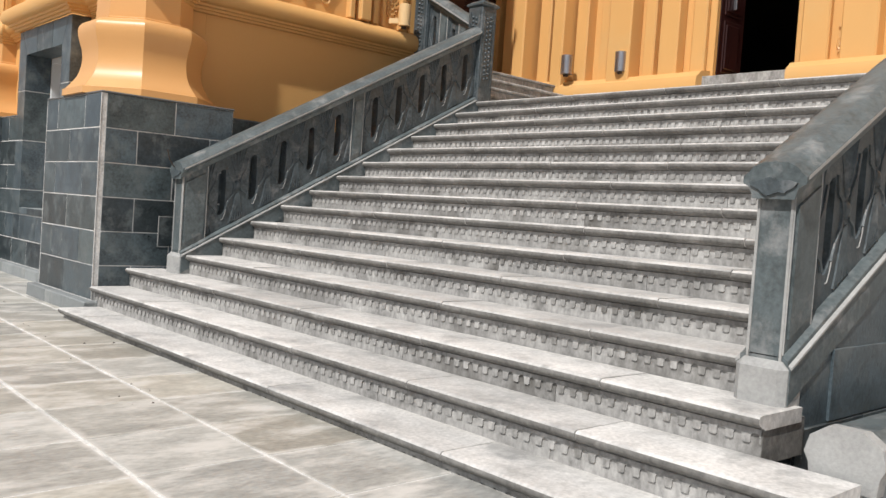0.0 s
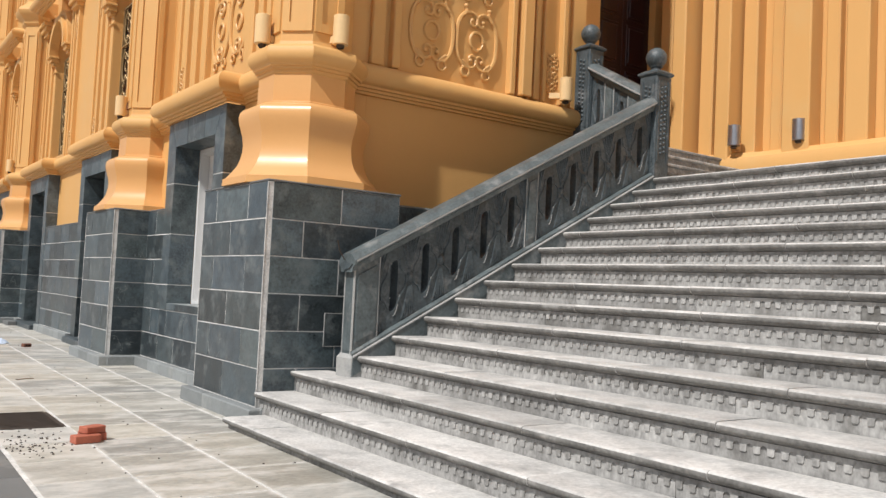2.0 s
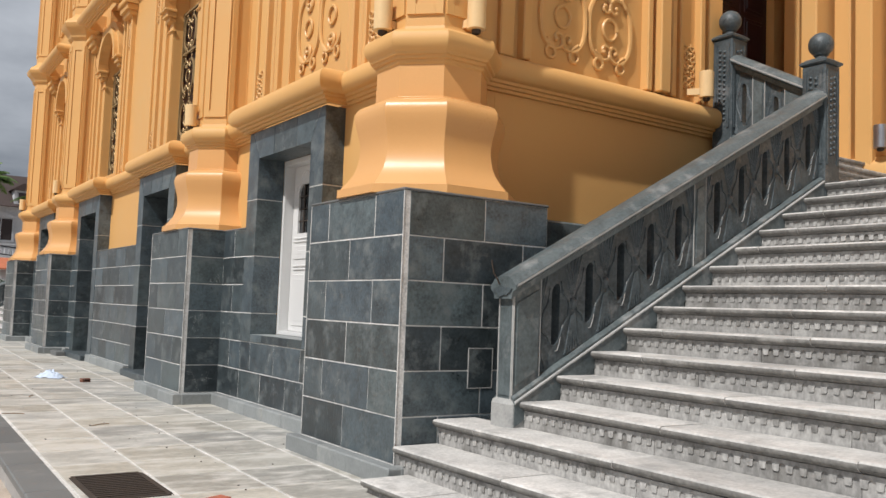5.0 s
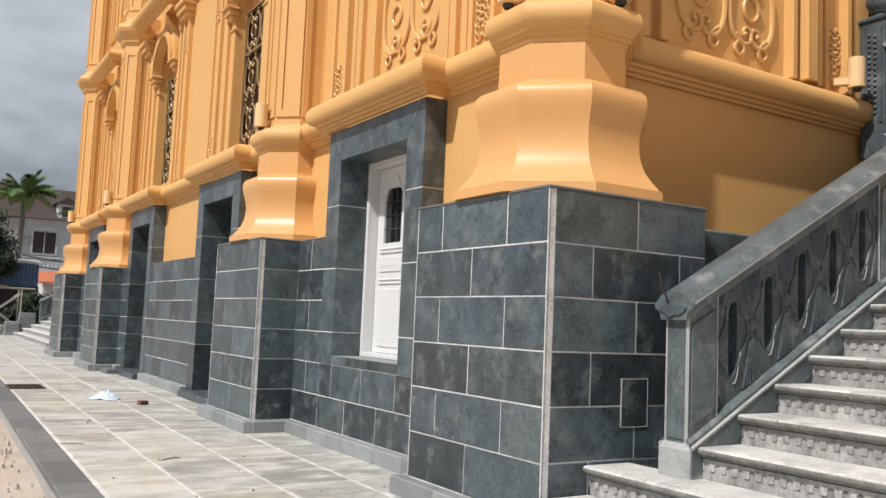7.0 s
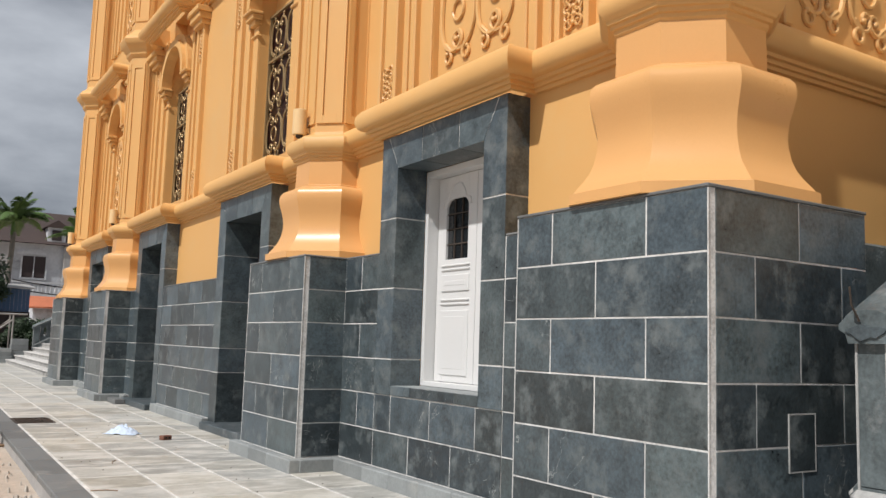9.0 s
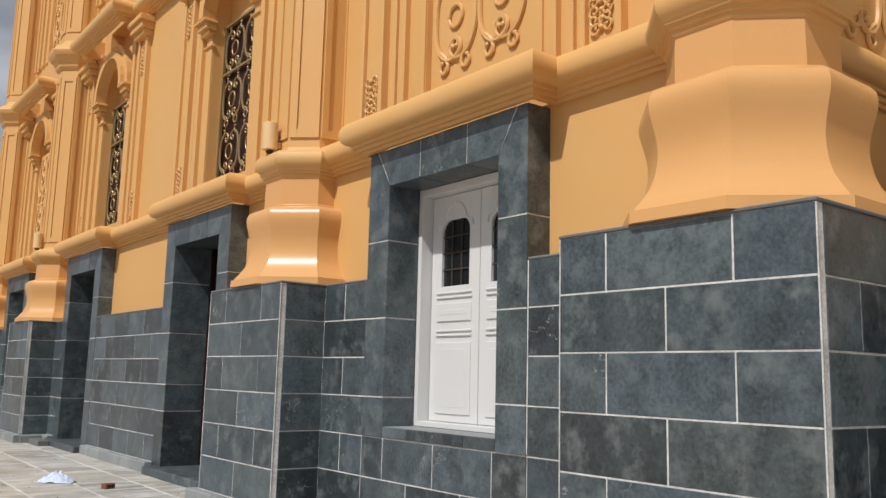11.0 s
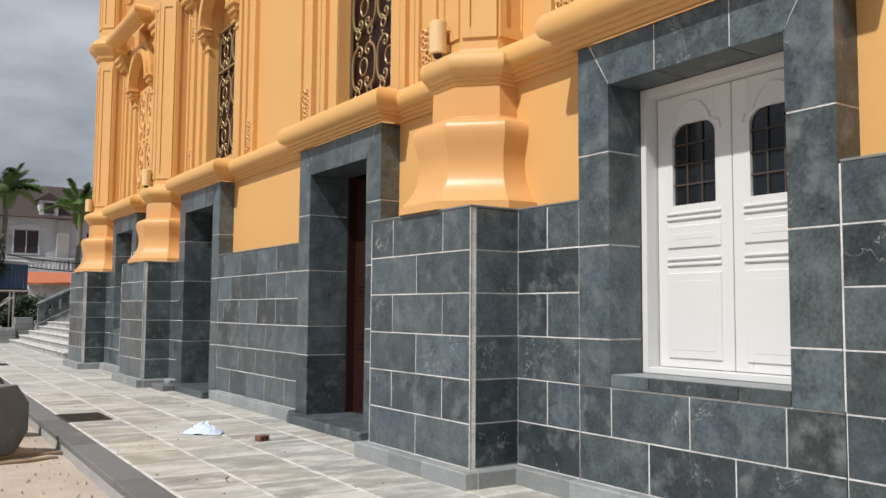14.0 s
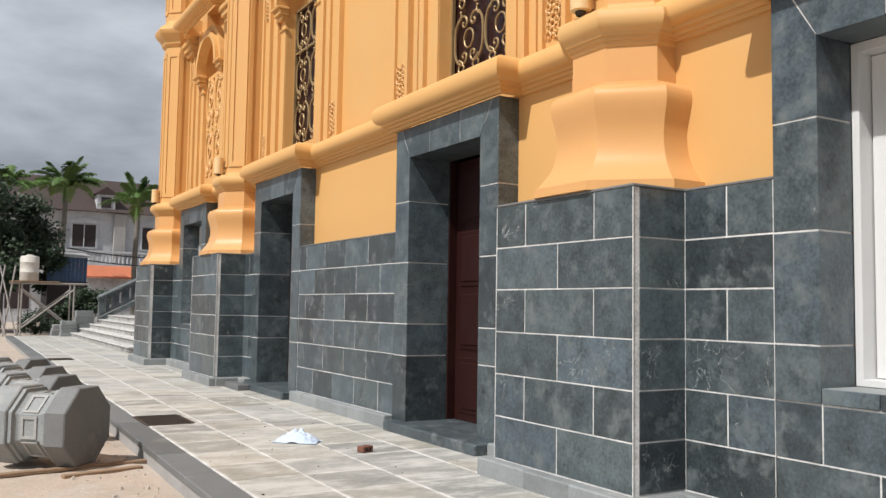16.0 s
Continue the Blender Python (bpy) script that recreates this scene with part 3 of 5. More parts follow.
def scrollwork(bm, w, h, r, depth, place, tall=1.45):
    """Two columns of paired C scrolls round rings, joined by short tendrils; place(u, v, d) gives the 3D point."""
    cw = w / 2
    rows = max(1, round(h / (cw * tall)))
    rh = h / rows
    def put(pts, rad, end=True):
        tube(bm, [place(a, e, depth) for a, e in pts], rad, 6, 0.72)
        if end:
            bmesh.ops.create_icosphere(bm, subdivisions=1, radius=rad * 1.25, matrix=Matrix.Translation(place(pts[-1][0], pts[-1][1], depth)))
    arm = curl(7.4, rh * 0.78)
    k0 = 0.37 * rh / max(v for u, v in arm)
    for k in range(rows):
        for col in (-1, 1):
            cx, cz = col * cw / 2, (k + 0.56) * rh
            put([(cx + cw * 0.15 * math.cos(a * math.pi / 8), cz + cw * 0.17 * math.sin(a * math.pi / 8)) for a in range(17)], r * 0.9, False)
            for sd in (-1, 1):
                for up in (-1, 1):
                    put([(cx + sd * (cw * 0.46 + u * k0), cz + up * v * k0) for u, v in arm], r)
                # tendril from the foot of each scroll
                tail = [(cx + sd * cw * 0.32, cz - rh * 0.28), (cx + sd * cw * 0.20, cz - rh * 0.34), (cx + sd * cw * 0.15, cz - rh * 0.41)]
                tail += [(cx + sd * (cw * 0.24 - cw * 0.09 * math.cos(a)), cz - rh * 0.42 - cw * 0.09 * math.sin(a)) for a in (0.5, 1.2, 2.0, 2.8, 3.5, 4.2)]
                put(tail, r * 0.9)
                put([(cx + sd * cw * 0.34, cz + rh * 0.30), (cx + sd * cw * 0.25, cz + rh * 0.37), (cx + sd * cw * 0.27, cz + rh * 0.44)], r * 1.1)


def rosette(bm, w, h, place, r=0.011, seed=1):
    g = random.Random(seed)
    for k in range(7):
        v = h * (k + 0.5) / 7
        for sd in (-1, 1):
            pts = spiral(w * 0.24, v, w * 0.2, 1.1, g.uniform(0, 6.28), sd, 12)
            tube(bm, [place(sd * a, e, 0.012) for a, e in pts], r, 5, 0.8)
        bmesh.ops.create_icosphere(bm, subdivisions=1, radius=w * 0.10, matrix=Matrix.Translation(place(g.uniform(-0.1, 0.1) * w, v, 0.012)))


for s, dz in enumerate((0.0, 4.9)):
    for i, c in enumerate(BAYS):
        x = WALL_X + 0.1
        if i in (0, 3):
            bm = bmesh.new()
            box(bm, x + 0.06, c - UPH + 0.003, UP0 + dz + 0.003, x + 0.3, c + UPH - 0.003, UP1 + dz - 0.003)
            part("blind_panel", bm, M_YELLOW, wall_west)
            bm = bmesh.new()
            scrollwork(bm, 1.24, 2.2, 0.024, 0.0, lambda u, v, d: Vector((x + 0.045 - d, c + u, UP0 + 0.08 + dz + v)))
            part("scroll_relief", bm, M_RELIEF, wall_west, "moulded plaster scrolls", 50)
        else:
            win = tagged(new("window_" + str(i + 1 + 4 * s)), "tall window behind a gilt scroll grille", kind="structure")
            bm = bmesh.new()
            box(bm, x + 0.215, c - UPH, UP0 + dz, x + 0.255, c + UPH, UP1 + dz)
            part("shutter", bm, M_WOOD, win, "dark red wooden shutter")
            bm = bmesh.new()
            for sd in (-1, 1):
                box(bm, x + 0.15, c + sd * UPH, UP0 + dz, x + 0.19, c + sd * (UPH - 0.035), UP1 + dz)
            for z in (UP0 + dz + 0.002, UP0 + dz + 1.62, UP1 + dz - 0.036):
                box(bm, x + 0.152, c - UPH + 0.036, z, x + 0.188, c + UPH - 0.036, z + 0.034)
            part("grille_frame", bm, M_GOLD, win)
            bm = bmesh.new()
            scrollwork(bm, 1.26, 2.25, 0.016, 0, lambda u, v, d: Vector((x + 0.17, c + u, UP0 + 0.05 + dz + v)), 1.15)
            part("grille", bm, M_GOLD, win, "gilt wrought-iron scrolls", 50)
        if s == 0:
            for sd in (-1, 1):
                for lo, hh in ((3.86, 0.46), (6.35, 0.5)):
                    bm = bmesh.new()
                    rosette(bm, 0.25, hh, lambda u, v, d: Vector((x - 0.05 - d, c + sd * 1.50 + u, lo + v)), 0.012, i * 5 + int(lo))
                    part("flower_relief", bm, M_RELIEF, wall_west, smooth=50)

# scroll panel and strips on the side wall of the corner bay
wall_south = bpy.data.objects["wall_south"]
bm = bmesh.new()
yy = SOUTH_Y
scrollwork(bm, 1.30, 2.75, 0.026, 0, lambda u, v, d: Vector((5.69 + u, yy - 0.012, 3.78 + v)))
part("scroll_relief", bm, M_RELIEF, wall_south, "moulded plaster scrolls", 50)
bm = bmesh.new()
for x0, x1, out in ((4.55, 4.72, 0.06), (4.80, 4.9, 0.10), (6.50, 6.58, 0.10), (6.64, 6.80, 0.16), (6.88, 6.96, 0.1), (7.06, 7.12, 0.06), (7.36, 7.44, 0.09), (7.55, 7.79, 0.05)):
    box(bm, x0, yy - out, 3.74, x1, yy + 0.02, TOP - 0.5, 0.012)
part("wall_strip", bm, M_YELLOW, wall_south)
bm = bmesh.new()
rosette(bm, 0.24, 0.5, lambda u, v, d: Vector((7.25 + u, yy - d, 3.9 + v)), 0.014, 77)
part("flower_relief", bm, M_RELIEF, wall_south, smooth=50)

# ---- plinth, piers ----
def base_course(path, owner):
    """Mortar core and a row of pale base stones along the foot of a face."""
    bm = bmesh.new()
    sweep(bm, path, [(0, -0.2), (0.098, -0.2), (0.098, 0.150), (0.09, 0.164), (0, 0.166)])
    core = part("base_stone", bm, M_BASE, owner)
    for (xa, ya), (xb, yb) in zip(path, path[1:]):
        along_y = abs(yb - ya) > abs(xb - xa)
        ln = abs(yb - ya) + abs(xb - xa)
        n = max(1, round(ln / 0.52))
        for q in range(n):
            lo, hi = q / n, (q + 1) / n
            d, top = rng.uniform(0.100, 0.112), 0.168 + rng.uniform(-0.004, 0.004)
            if along_y:
                a, e = ya + (yb - ya) * lo, ya + (yb - ya) * hi
                if q == 0 and len(path) > 2:
                    a -= 0.10
                if q == n - 1 and len(path) > 2:
                    e += 0.10
                stone(owner, xa - d, a + 0.003, 0.0, xa - 0.002, e - 0.003, top, M_BASE, "base_block", 0.012)
            else:
                sd = -1 if xb < xa else 1
                a, e = xa + (xb - xa) * lo, xa + (xb - xa) * hi
                stone(owner, a + sd * 0.003, ya + sd * 0.002, 0.0, e - sd * 0.003, ya + sd * d, top - 0.002, M_BASE, "base_block", 0.012)
    return core


def face_blocks(owner, axis, fixed, inner, u0, u1, z0, z1, joints):
    """One course of blocks on a face; joints are the cuts along it."""
    cuts_ = [u0] + [j for j in joints if u0 + 0.06 < j < u1 - 0.06] + [u1]
    for a, e in zip(cuts_, cuts_[1:]):
        d = rng.uniform(-0.0015, 0.0015)
        if axis == "x":
            stone(owner, fixed + d, a + GAP, z0 + GAP, inner, e - GAP, z1 - GAP)
        else:
            stone(owner, a + GAP, fixed + d, z0 + GAP, e - GAP, inner, z1 - GAP)


HW = 0.81
for p, c in enumerate(PIERS):
    y0, y1 = c - HW, c + HW
    mid = c + (0.04 if p == 0 else 0.0)
    xe = 4.53 if p == 0 else WALL_X + 0.02
    bm = bmesh.new()
    box(bm, PIER_X + 0.0035, y0 + 0.0035, -0.2, xe - 0.0035, y1 - 0.0035, PLINTH_TOP - 0.004)
    pier = thing("pier", "slate-clad pier with a bell-shaped ochre pedestal", "pier", "piers along the front")
    part("pier_core", bm, M_GROUT, pier, "pale mortar")
    bm = bmesh.new()
    box(bm, PIER_X - 0.006, y0 - 0.006, PLINTH_TOP - 0.002, xe + (0.006 if p == 0 else 0), y1 + 0.006, PLINTH_TOP + 0.018, 0.005)
    part("cap_slab", bm, M_KERB, pier)
    base_course([(xe, y0), (PIER_X, y0), (PIER_X, y1), (PLINTH_X, y1)], pier)
    for k in range(6):
        z0, z1 = COURSES[k], COURSES[k + 1]
        if k % 2:
            jw = [mid - 0.41, mid + 0.41]
            js = [PIER_X + 0.77] if p == 0 else []
        else:
            jw = [mid]
            js = [PIER_X + 0.38, PIER_X + 1.17] if p == 0 else []
        face_blocks(pier, "x", PIER_X, PIER_X + 0.05, y0, y1, z0, z1, jw)
        face_blocks(pier, "y", y0, y0 + 0.05, PIER_X + 0.055, xe, z0, z1, js)
        face_blocks(pier, "y", y1, y1 - 0.05, PIER_X + 0.055, PLINTH_X + 0.03, z0, z1, [])
    for cy in (y0, y1):
        bm = bmesh.new()
        sgn = 1 if cy == y0 else -1
        box(bm, PIER_X - 0.0022, cy - sgn * 0.0022, 0.172, PIER_X + 0.006, cy + sgn * 0.006, PLINTH_TOP - 0.006, 0.002)
        part("corner_mortar", bm, M_GROUT, pier, "pale mortar arris")
    # bell-shaped pedestal
    ox, oy = 3.80, c - 0.06
    bm = bmesh.new()
    rings = [(0.738, 2.243), (0.735, 2.312), (0.712, 2.318), (0.700, 2.335), (0.660, 2.385), (0.615, 2.45), (0.588, 2.52), (0.572, 2.60), (0.568, 2.67), (0.578, 2.75), (0.600, 2.83), (0.618, 2.90), (0.622, 2.95), (0.612, 2.995), (0.585, 3.03), (0.545, 3.05), (0.475, 3.058), (0.475, 3.075), (0.462, 3.085), (0.455, 3.40)]
    loft(bm, [octagon(ox, oy, r, z) for r, z in rings])
    part("pedestal", bm, M_PEACH, pier, "glossy ochre bell-shaped pedestal", 28)
    bm = bmesh.new()
    rings = [(0.455, 3.355), (0.472, 3.37), (0.474, 3.395), (0.494, 3.40), (0.497, 3.425), (0.517, 3.43), (0.522, 3.452), (0.55, 3.475), (0.572, 3.515), (0.576, 3.56), (0.56, 3.605), (0.525, 3.635), (0.47, 3.648), (0.42, 3.66), (0.41, 3.70)]
    loft(bm, [octagon(ox, oy, r, z) for r, z in rings])
    part("pedestal_moulding", bm, M_YELLOW, pier, smooth=28)
    bm = bmesh.new()
    loft(bm, [octagon(ox, oy, r, z) for r, z in ((0.40, 3.66), (0.40, 7.35))])
    loft(bm, [octagon(ox, oy, r, z) for r, z in ((0.40, 7.9), (0.40, TOP))])
    loft(bm, [octagon(ox, oy, r, z) for r, z in ((0.41, 7.30), (0.46, 7.36), (0.47, 7.42), (0.53, 7.50), (0.60, 7.58), (0.62, 7.66), (0.58, 7.74), (0.47, 7.82), (0.40, 7.92))])
    part("shaft", bm, M_YELLOW, pier, smooth=28)
    # raised frames of the sunk panels on the shaft's faces
    bm = bmesh.new()
    for f in range(8):
        ang = f * math.pi / 4
        if math.cos(ang) > 0.3:
            continue
        n_, t_ = Vector((math.cos(ang), math.sin(ang), 0)), Vector((-math.sin(ang), math.cos(ang), 0))
        o_ = Vector((ox, oy, 0)) + n_ * 0.398
        for lo, hi in ((3.80, 7.15), (8.1, 12.6)):
            for a, e, za, zb in ((-0.155, -0.085, lo, hi), (0.085, 0.155, lo, hi), (-0.084, 0.084, lo, lo + 0.09), (-0.084, 0.084, hi - 0.09, hi)):
                pts = [o_ + t_ * a + Vector((0, 0, za)), o_ + t_ * e + Vector((0, 0, za)), o_ + t_ * e + Vector((0, 0, zb)), o_ + t_ * a + Vector((0, 0, zb))]
                extrude_poly(bm, pts, n_ * 0.022)
    part("shaft_panel_frame", bm, M_YELLOW, pier)


def wall_lamp(x, y, z, dx, dy, mat, label, r=0.08, h=0.29):
    """A cylinder lamp on a short bracket that reaches towards (dx, dy)."""
    lamp = thing("wall_lamp", label, "wall lamp", "cylinder wall lamps", pose(x, y, z))
    bm = bmesh.new()
    lathe(bm, 0, 0, [(r * 0.8, 0.0), (r, 0.004), (r, h), (r * 0.9, h + 0.006)], 20)
    part("housing", bm, mat, lamp, smooth=40)
    bm = bmesh.new()
    lathe(bm, 0, 0, [(r * 0.4, -0.035), (r * 0.5, -0.02), (r * 0.5, 0.0)], 14)
    part("gland", bm, M_IRON, lamp, smooth=40)
    bm = bmesh.new()
    d = Vector((dx, dy, 0))
    s = Vector((-dy, dx, 0)).normalized() * 0.04
    pts = [d.normalized() * (r * 0.9) + s, d + s, d - s, d.normalized() * (r * 0.9) - s]
    extrude_poly(bm, [p + Vector((0, 0, 0.03)) for p in pts], (0, 0, 0.07))
    part("bracket", bm, mat, lamp)
    return lamp


for p, c in enumerate(PIERS):
    wall_lamp(3.285, c - 0.03, 3.685, 0.16, 0.02, M_LAMP, "ochre-painted cylinder lamp on a pier ledge")
wall_lamp(3.88, 8.755, 3.685, -0.03, 0.16, M_LAMP, "ochre-painted cylinder lamp on a pier ledge")
wall_lamp(7.32, 9.14, 3.77, -0.13, 0.16, M_LAMP, "ochre-painted cylinder lamp on the string course")
wall_lamp(10.52, 8.94, 3.62, 0.14, 0.12, M_STEEL, "brushed steel cylinder lamp beside the porch pilasters", 0.09, 0.3)
wall_lamp(10.70, 8.02, 3.62, 0.12, -0.06, M_STEEL, "brushed steel cylinder lamp beside the porch pilasters", 0.09, 0.3)

# slate plinth on the wall between piers and openings
FR = 1.045
order = [(PIERS[0] + HW, BAYS[0] - FR), (BAYS[0] + FR, PIERS[1] - HW), (PIERS[1] + HW, BAYS[1] - FR), (BAYS[1] + FR, BAYS[2] - FR), (BAYS[2] + FR, PIERS[2] - HW), (PIERS[2] + HW, BAYS[3] - FR), (BAYS[3] + FR, PIERS[3] - HW)]
for a, e in order:
    bm = bmesh.new()
    box(bm, PLINTH_X + 0.0035, a - 0.009, -0.2, WALL_X - 0.002, e + 0.009, PLINTH_TOP - 0.004)
    plinth = structure("trim_plinth", bm, M_GROUT, "slate blocks with pale mortar joints along the wall")
    bm = bmesh.new()
    box(bm, PLINTH_X - 0.004, a + 0.001, PLINTH_TOP - 0.002, WALL_X - 0.001, e - 0.001, PLINTH_TOP + 0.016, 0.004)
    part("cap_slab", bm, M_KERB, plinth)
    base_course([(PLINTH_X, a), (PLINTH_X, e)], plinth)
    for k in range(6):
        # stretcher bond: every second course moves by half a block
        first, step = (11.28, 0.697) if a < 16 else (18.84, 0.673)
        if k % 2 == 0:
            first += step / 2
        joints = [first + step * q for q in range(-16, 24)]
        if e - a < 1.0:
            joints = [(a + e) / 2] if k % 2 else []
        face_blocks(plinth, "x", PLINTH_X, PLINTH_X + 0.05, a, e, COURSES[k], COURSES[k + 1], joints)
for i, c in enumerate(BAYS):
    if i in (0, 3):
        bm = bmesh.new()
        box(bm, PLINTH_X + 0.0035, c - FR, -0.2, WALL_X - 0.002, c + FR, 0.868)
        plinth = structure("trim_plinth", bm, M_GROUT, "slate blocks with pale mortar joints below a window")
        base_course([(PLINTH_X, c - FR), (PLINTH_X, c + FR)], plinth)
        for k in range(2):
            jo = [c - 1.03 + (0.35 if k else 0.0) + 0.70 * q for q in range(4)]
            face_blocks(plinth, "x", PLINTH_X, PLINTH_X + 0.05, c - FR, c + FR, COURSES[k], COURSES[k + 1], jo)


def opening_frame(i, c, sill, deep):
    """Slate jambs, head and sill around an opening, block by block."""
    owner = tagged(new(("window_frame_" if sill > 0.5 else "door_frame_") + str(i + 1)), "thick slate surround with mitred head", kind="structure")
    xi = FRAME_X + deep
    o, h = 1.038, HALF
    bottom = 0.86 if sill > 0.5 else 0.10
    cuts_ = [z for z in (bottom, 0.85, 1.20, 1.88, 2.56) if z >= bottom] if sill <= 0.5 else [0.86, 1.20, 1.88, 2.56]
    zt, zh = 3.385, 3.05
    for sd in (-1, 1):
        for a, e in zip(cuts_, cuts_[1:]):
            if e - a < 0.05:
                continue
            stone(owner, FRAME_X, c + sd * (h + 0.002), a + (0.001 if a == 0.86 else 0.006), xi, c + sd * o, e - 0.006, cut=0.003)
        bm = bmesh.new()
        za = cuts_[-1] + 0.006
        pts = [(h + 0.002, za), (o, za), (o, zt), (h + 0.212, zt), (h + 0.002, zh + 0.002)]
        extrude_poly(bm, [(FRAME_X, c + sd * u, z) for u, z in pts], (deep, 0, 0))
        part("stone_block", bm, M_SLATE, owner)
        bm = bmesh.new()
        box(bm, FRAME_X + 0.004, c + sd * (h + 0.006), bottom + 0.01, xi - 0.01, c + sd * (o - 0.004), zt - 0.01)
        part("mortar", bm, M_GROUT, owner)
    lines = [-h - 0.2, -0.34, 0.28, h + 0.2]
    for k in range(3):
        a, e = lines[k], lines[k + 1]
        bm = bmesh.new()
        lo_a = a + 0.2 if k == 0 else a
        lo_e = e - 0.2 if k == 2 else e
        pts = [(lo_a + 0.006, zh), (lo_e - 0.006, zh), (e - 0.006, zt), (a + 0.006, zt)]
        extrude_poly(bm, [(FRAME_X, c + u, z) for u, z in pts], (deep, 0, 0))
        part("stone_block", bm, M_SLATE, owner)
    bm = bmesh.new()
    box(bm, FRAME_X + 0.005, c - h + 0.01, zh + 0.008, xi - 0.01, c + h, zt - 0.01)
    part("mortar", bm, M_GROUT, owner)
    if sill > 0.5:
        for a, e in ((-h, -0.36), (-0.36, 0.36), (0.36, h)):
            stone(owner, FRAME_X, c + a + 0.003, 0.862, FRAME_X + 0.02, c + e - 0.003, 0.952, cut=0.004)
        stone(owner, FRAME_X + 0.022, c - h + 0.002, 0.862, xi + 0.25, c + h - 0.002, 0.953, M_BASE, "sill", 0.003)
    else:
        for sd in (-1, 1):
            stone(owner, xi + 0.002, c + sd * (h - 0.005), 0.137, WALL_IN - 0.05, c + sd * 1.028, 3.37, M_WOOD, "door_lining", 0.004)
        stone(owner, FRAME_X - 0.16, c - h - 0.22, -0.1, WALL_IN, c + h + 0.22, 0.135, M_CARVED, "door_step", 0.012)
    return owner


for i, c in enumerate(BAYS):
    opening_frame(i, c, LOW[i][0], 0.33 if i in (0, 3) else 0.52)


def white_window(c):
    """White double-leaf window door with panels and small barred glass lights."""
    win = tagged(new("window_9" if c > 20 else "window_10"), "white panelled double casement with small glazed lights", kind="structure")
    x0 = FRAME_X + 0.33
    bm = bmesh.new()
    for sd in (-1, 1):
        box(bm, x0 + 0.001, c + sd * HALF, 0.956, x0 + 0.2, c + sd * (HALF - 0.05), 3.048, 0.003)
    box(bm, x0 + 0.001, c - HALF + 0.051, 2.985, x0 + 0.2, c + HALF - 0.051, 3.048, 0.003)
    box(bm, x0 + 0.001, c - HALF + 0.051, 0.956, x0 + 0.2, c + HALF - 0.051, 1.0, 0.003)
    part("window_frame", bm, M_WHITE, win)
    xf = x0 + 0.12
    for sd in (-1, 1):
        w = HALF - 0.055
        bm = bmesh.new()
        m = c + sd * w / 2
        hw = w / 2 - 0.004
        z0, z1 = 1.004, 2.98
        gl, gr, gb, gt = m - 0.19, m + 0.19, 2.17, 2.76
        box(bm, xf, m - hw, z0, xf + 0.05, gl, z1, 0.003)
        box(bm, xf, gr, z0, xf + 0.05, m + hw, z1, 0.003)
        box(bm, xf, gl, z0, xf + 0.05, gr, gb, 0.003)
        box(bm, xf, gl, gt, xf + 0.05, gr, z1, 0.003)
        # rounded shoulders of the light
        for s2 in (-1, 1):
            pts = [(gl if s2 < 0 else gr, gt + 0.001)]
            e = gl if s2 < 0 else gr
            pts += [(e - s2 * 0.10, gt + 0.001)] + [(e - s2 * (0.10 - 0.10 * math.sin(a)), gt - 0.10 * (1 - math.cos(a))) for a in (0.5, 1.0, 1.4)]
            extrude_poly(bm, [(xf + 0.003, u, z) for u, z in pts], (0.04, 0, 0))
        leaf = part("casement_leaf", bm, M_WHITE, win)
        bm = bmesh.new()
        for lo, hi in ((1.07, 1.68), (1.86, 2.02)):
            for k, (ins, out) in enumerate(((0.0, 0.012), (0.03, 0.006), (0.055, 0.014))):
                box(bm, xf - out, m - 0.235 + ins, lo + ins, xf + 0.01, m + 0.235 - ins, hi - ins, 0.005)
        for z in (1.73, 1.77, 2.06, 2.10):
            box(bm, xf - 0.014, m - 0.24, z, xf + 0.01, m + 0.24, z + 0.02, 0.005)
        part("raised_panel", bm, M_WHITE, leaf)
        bm = bmesh.new()
        arc = [(xf - 0.004, m + 0.25 * u, 2.74 + v) for u, v in ((-0.95, -0.06), (-0.9, 0.0), (-0.62, 0.02), (-0.5, 0.09), (-0.3, 0.15), (0, 0.175), (0.3, 0.15), (0.5, 0.09), (0.62, 0.02), (0.9, 0.0), (0.95, -0.06))]
        tube(bm, arc, 0.010, 6)
        part("arched_bead", bm, M_WHITE, leaf, smooth=50)
        bm = bmesh.new()
        box(bm, xf + 0.028, gl - 0.005, gb - 0.005, xf + 0.034, gr + 0.005, gt + 0.005)
        part("pane", bm, M_GLASS, leaf, "dark reflective glass")
        bm = bmesh.new()
        for u in (-0.065, 0.065):
            box(bm, xf + 0.014, m + u - 0.006, gb, xf + 0.026, m + u + 0.006, gt)
        for q in range(1, 4):
            zz = gb + (gt - gb) * q / 4
            box(bm, xf + 0.0135, gl, zz - 0.006, xf + 0.0265, gr, zz + 0.006)
        part("glazing_bar", bm, M_IRON, leaf)
    bm = bmesh.new()
    box(bm, x0 + 0.2, c - HALF, 0.96, x0 + 0.22, c + HALF, 3.048)
    part("backing", bm, M_DARK, win)


white_window(BAYS[0])
white_window(BAYS[3])


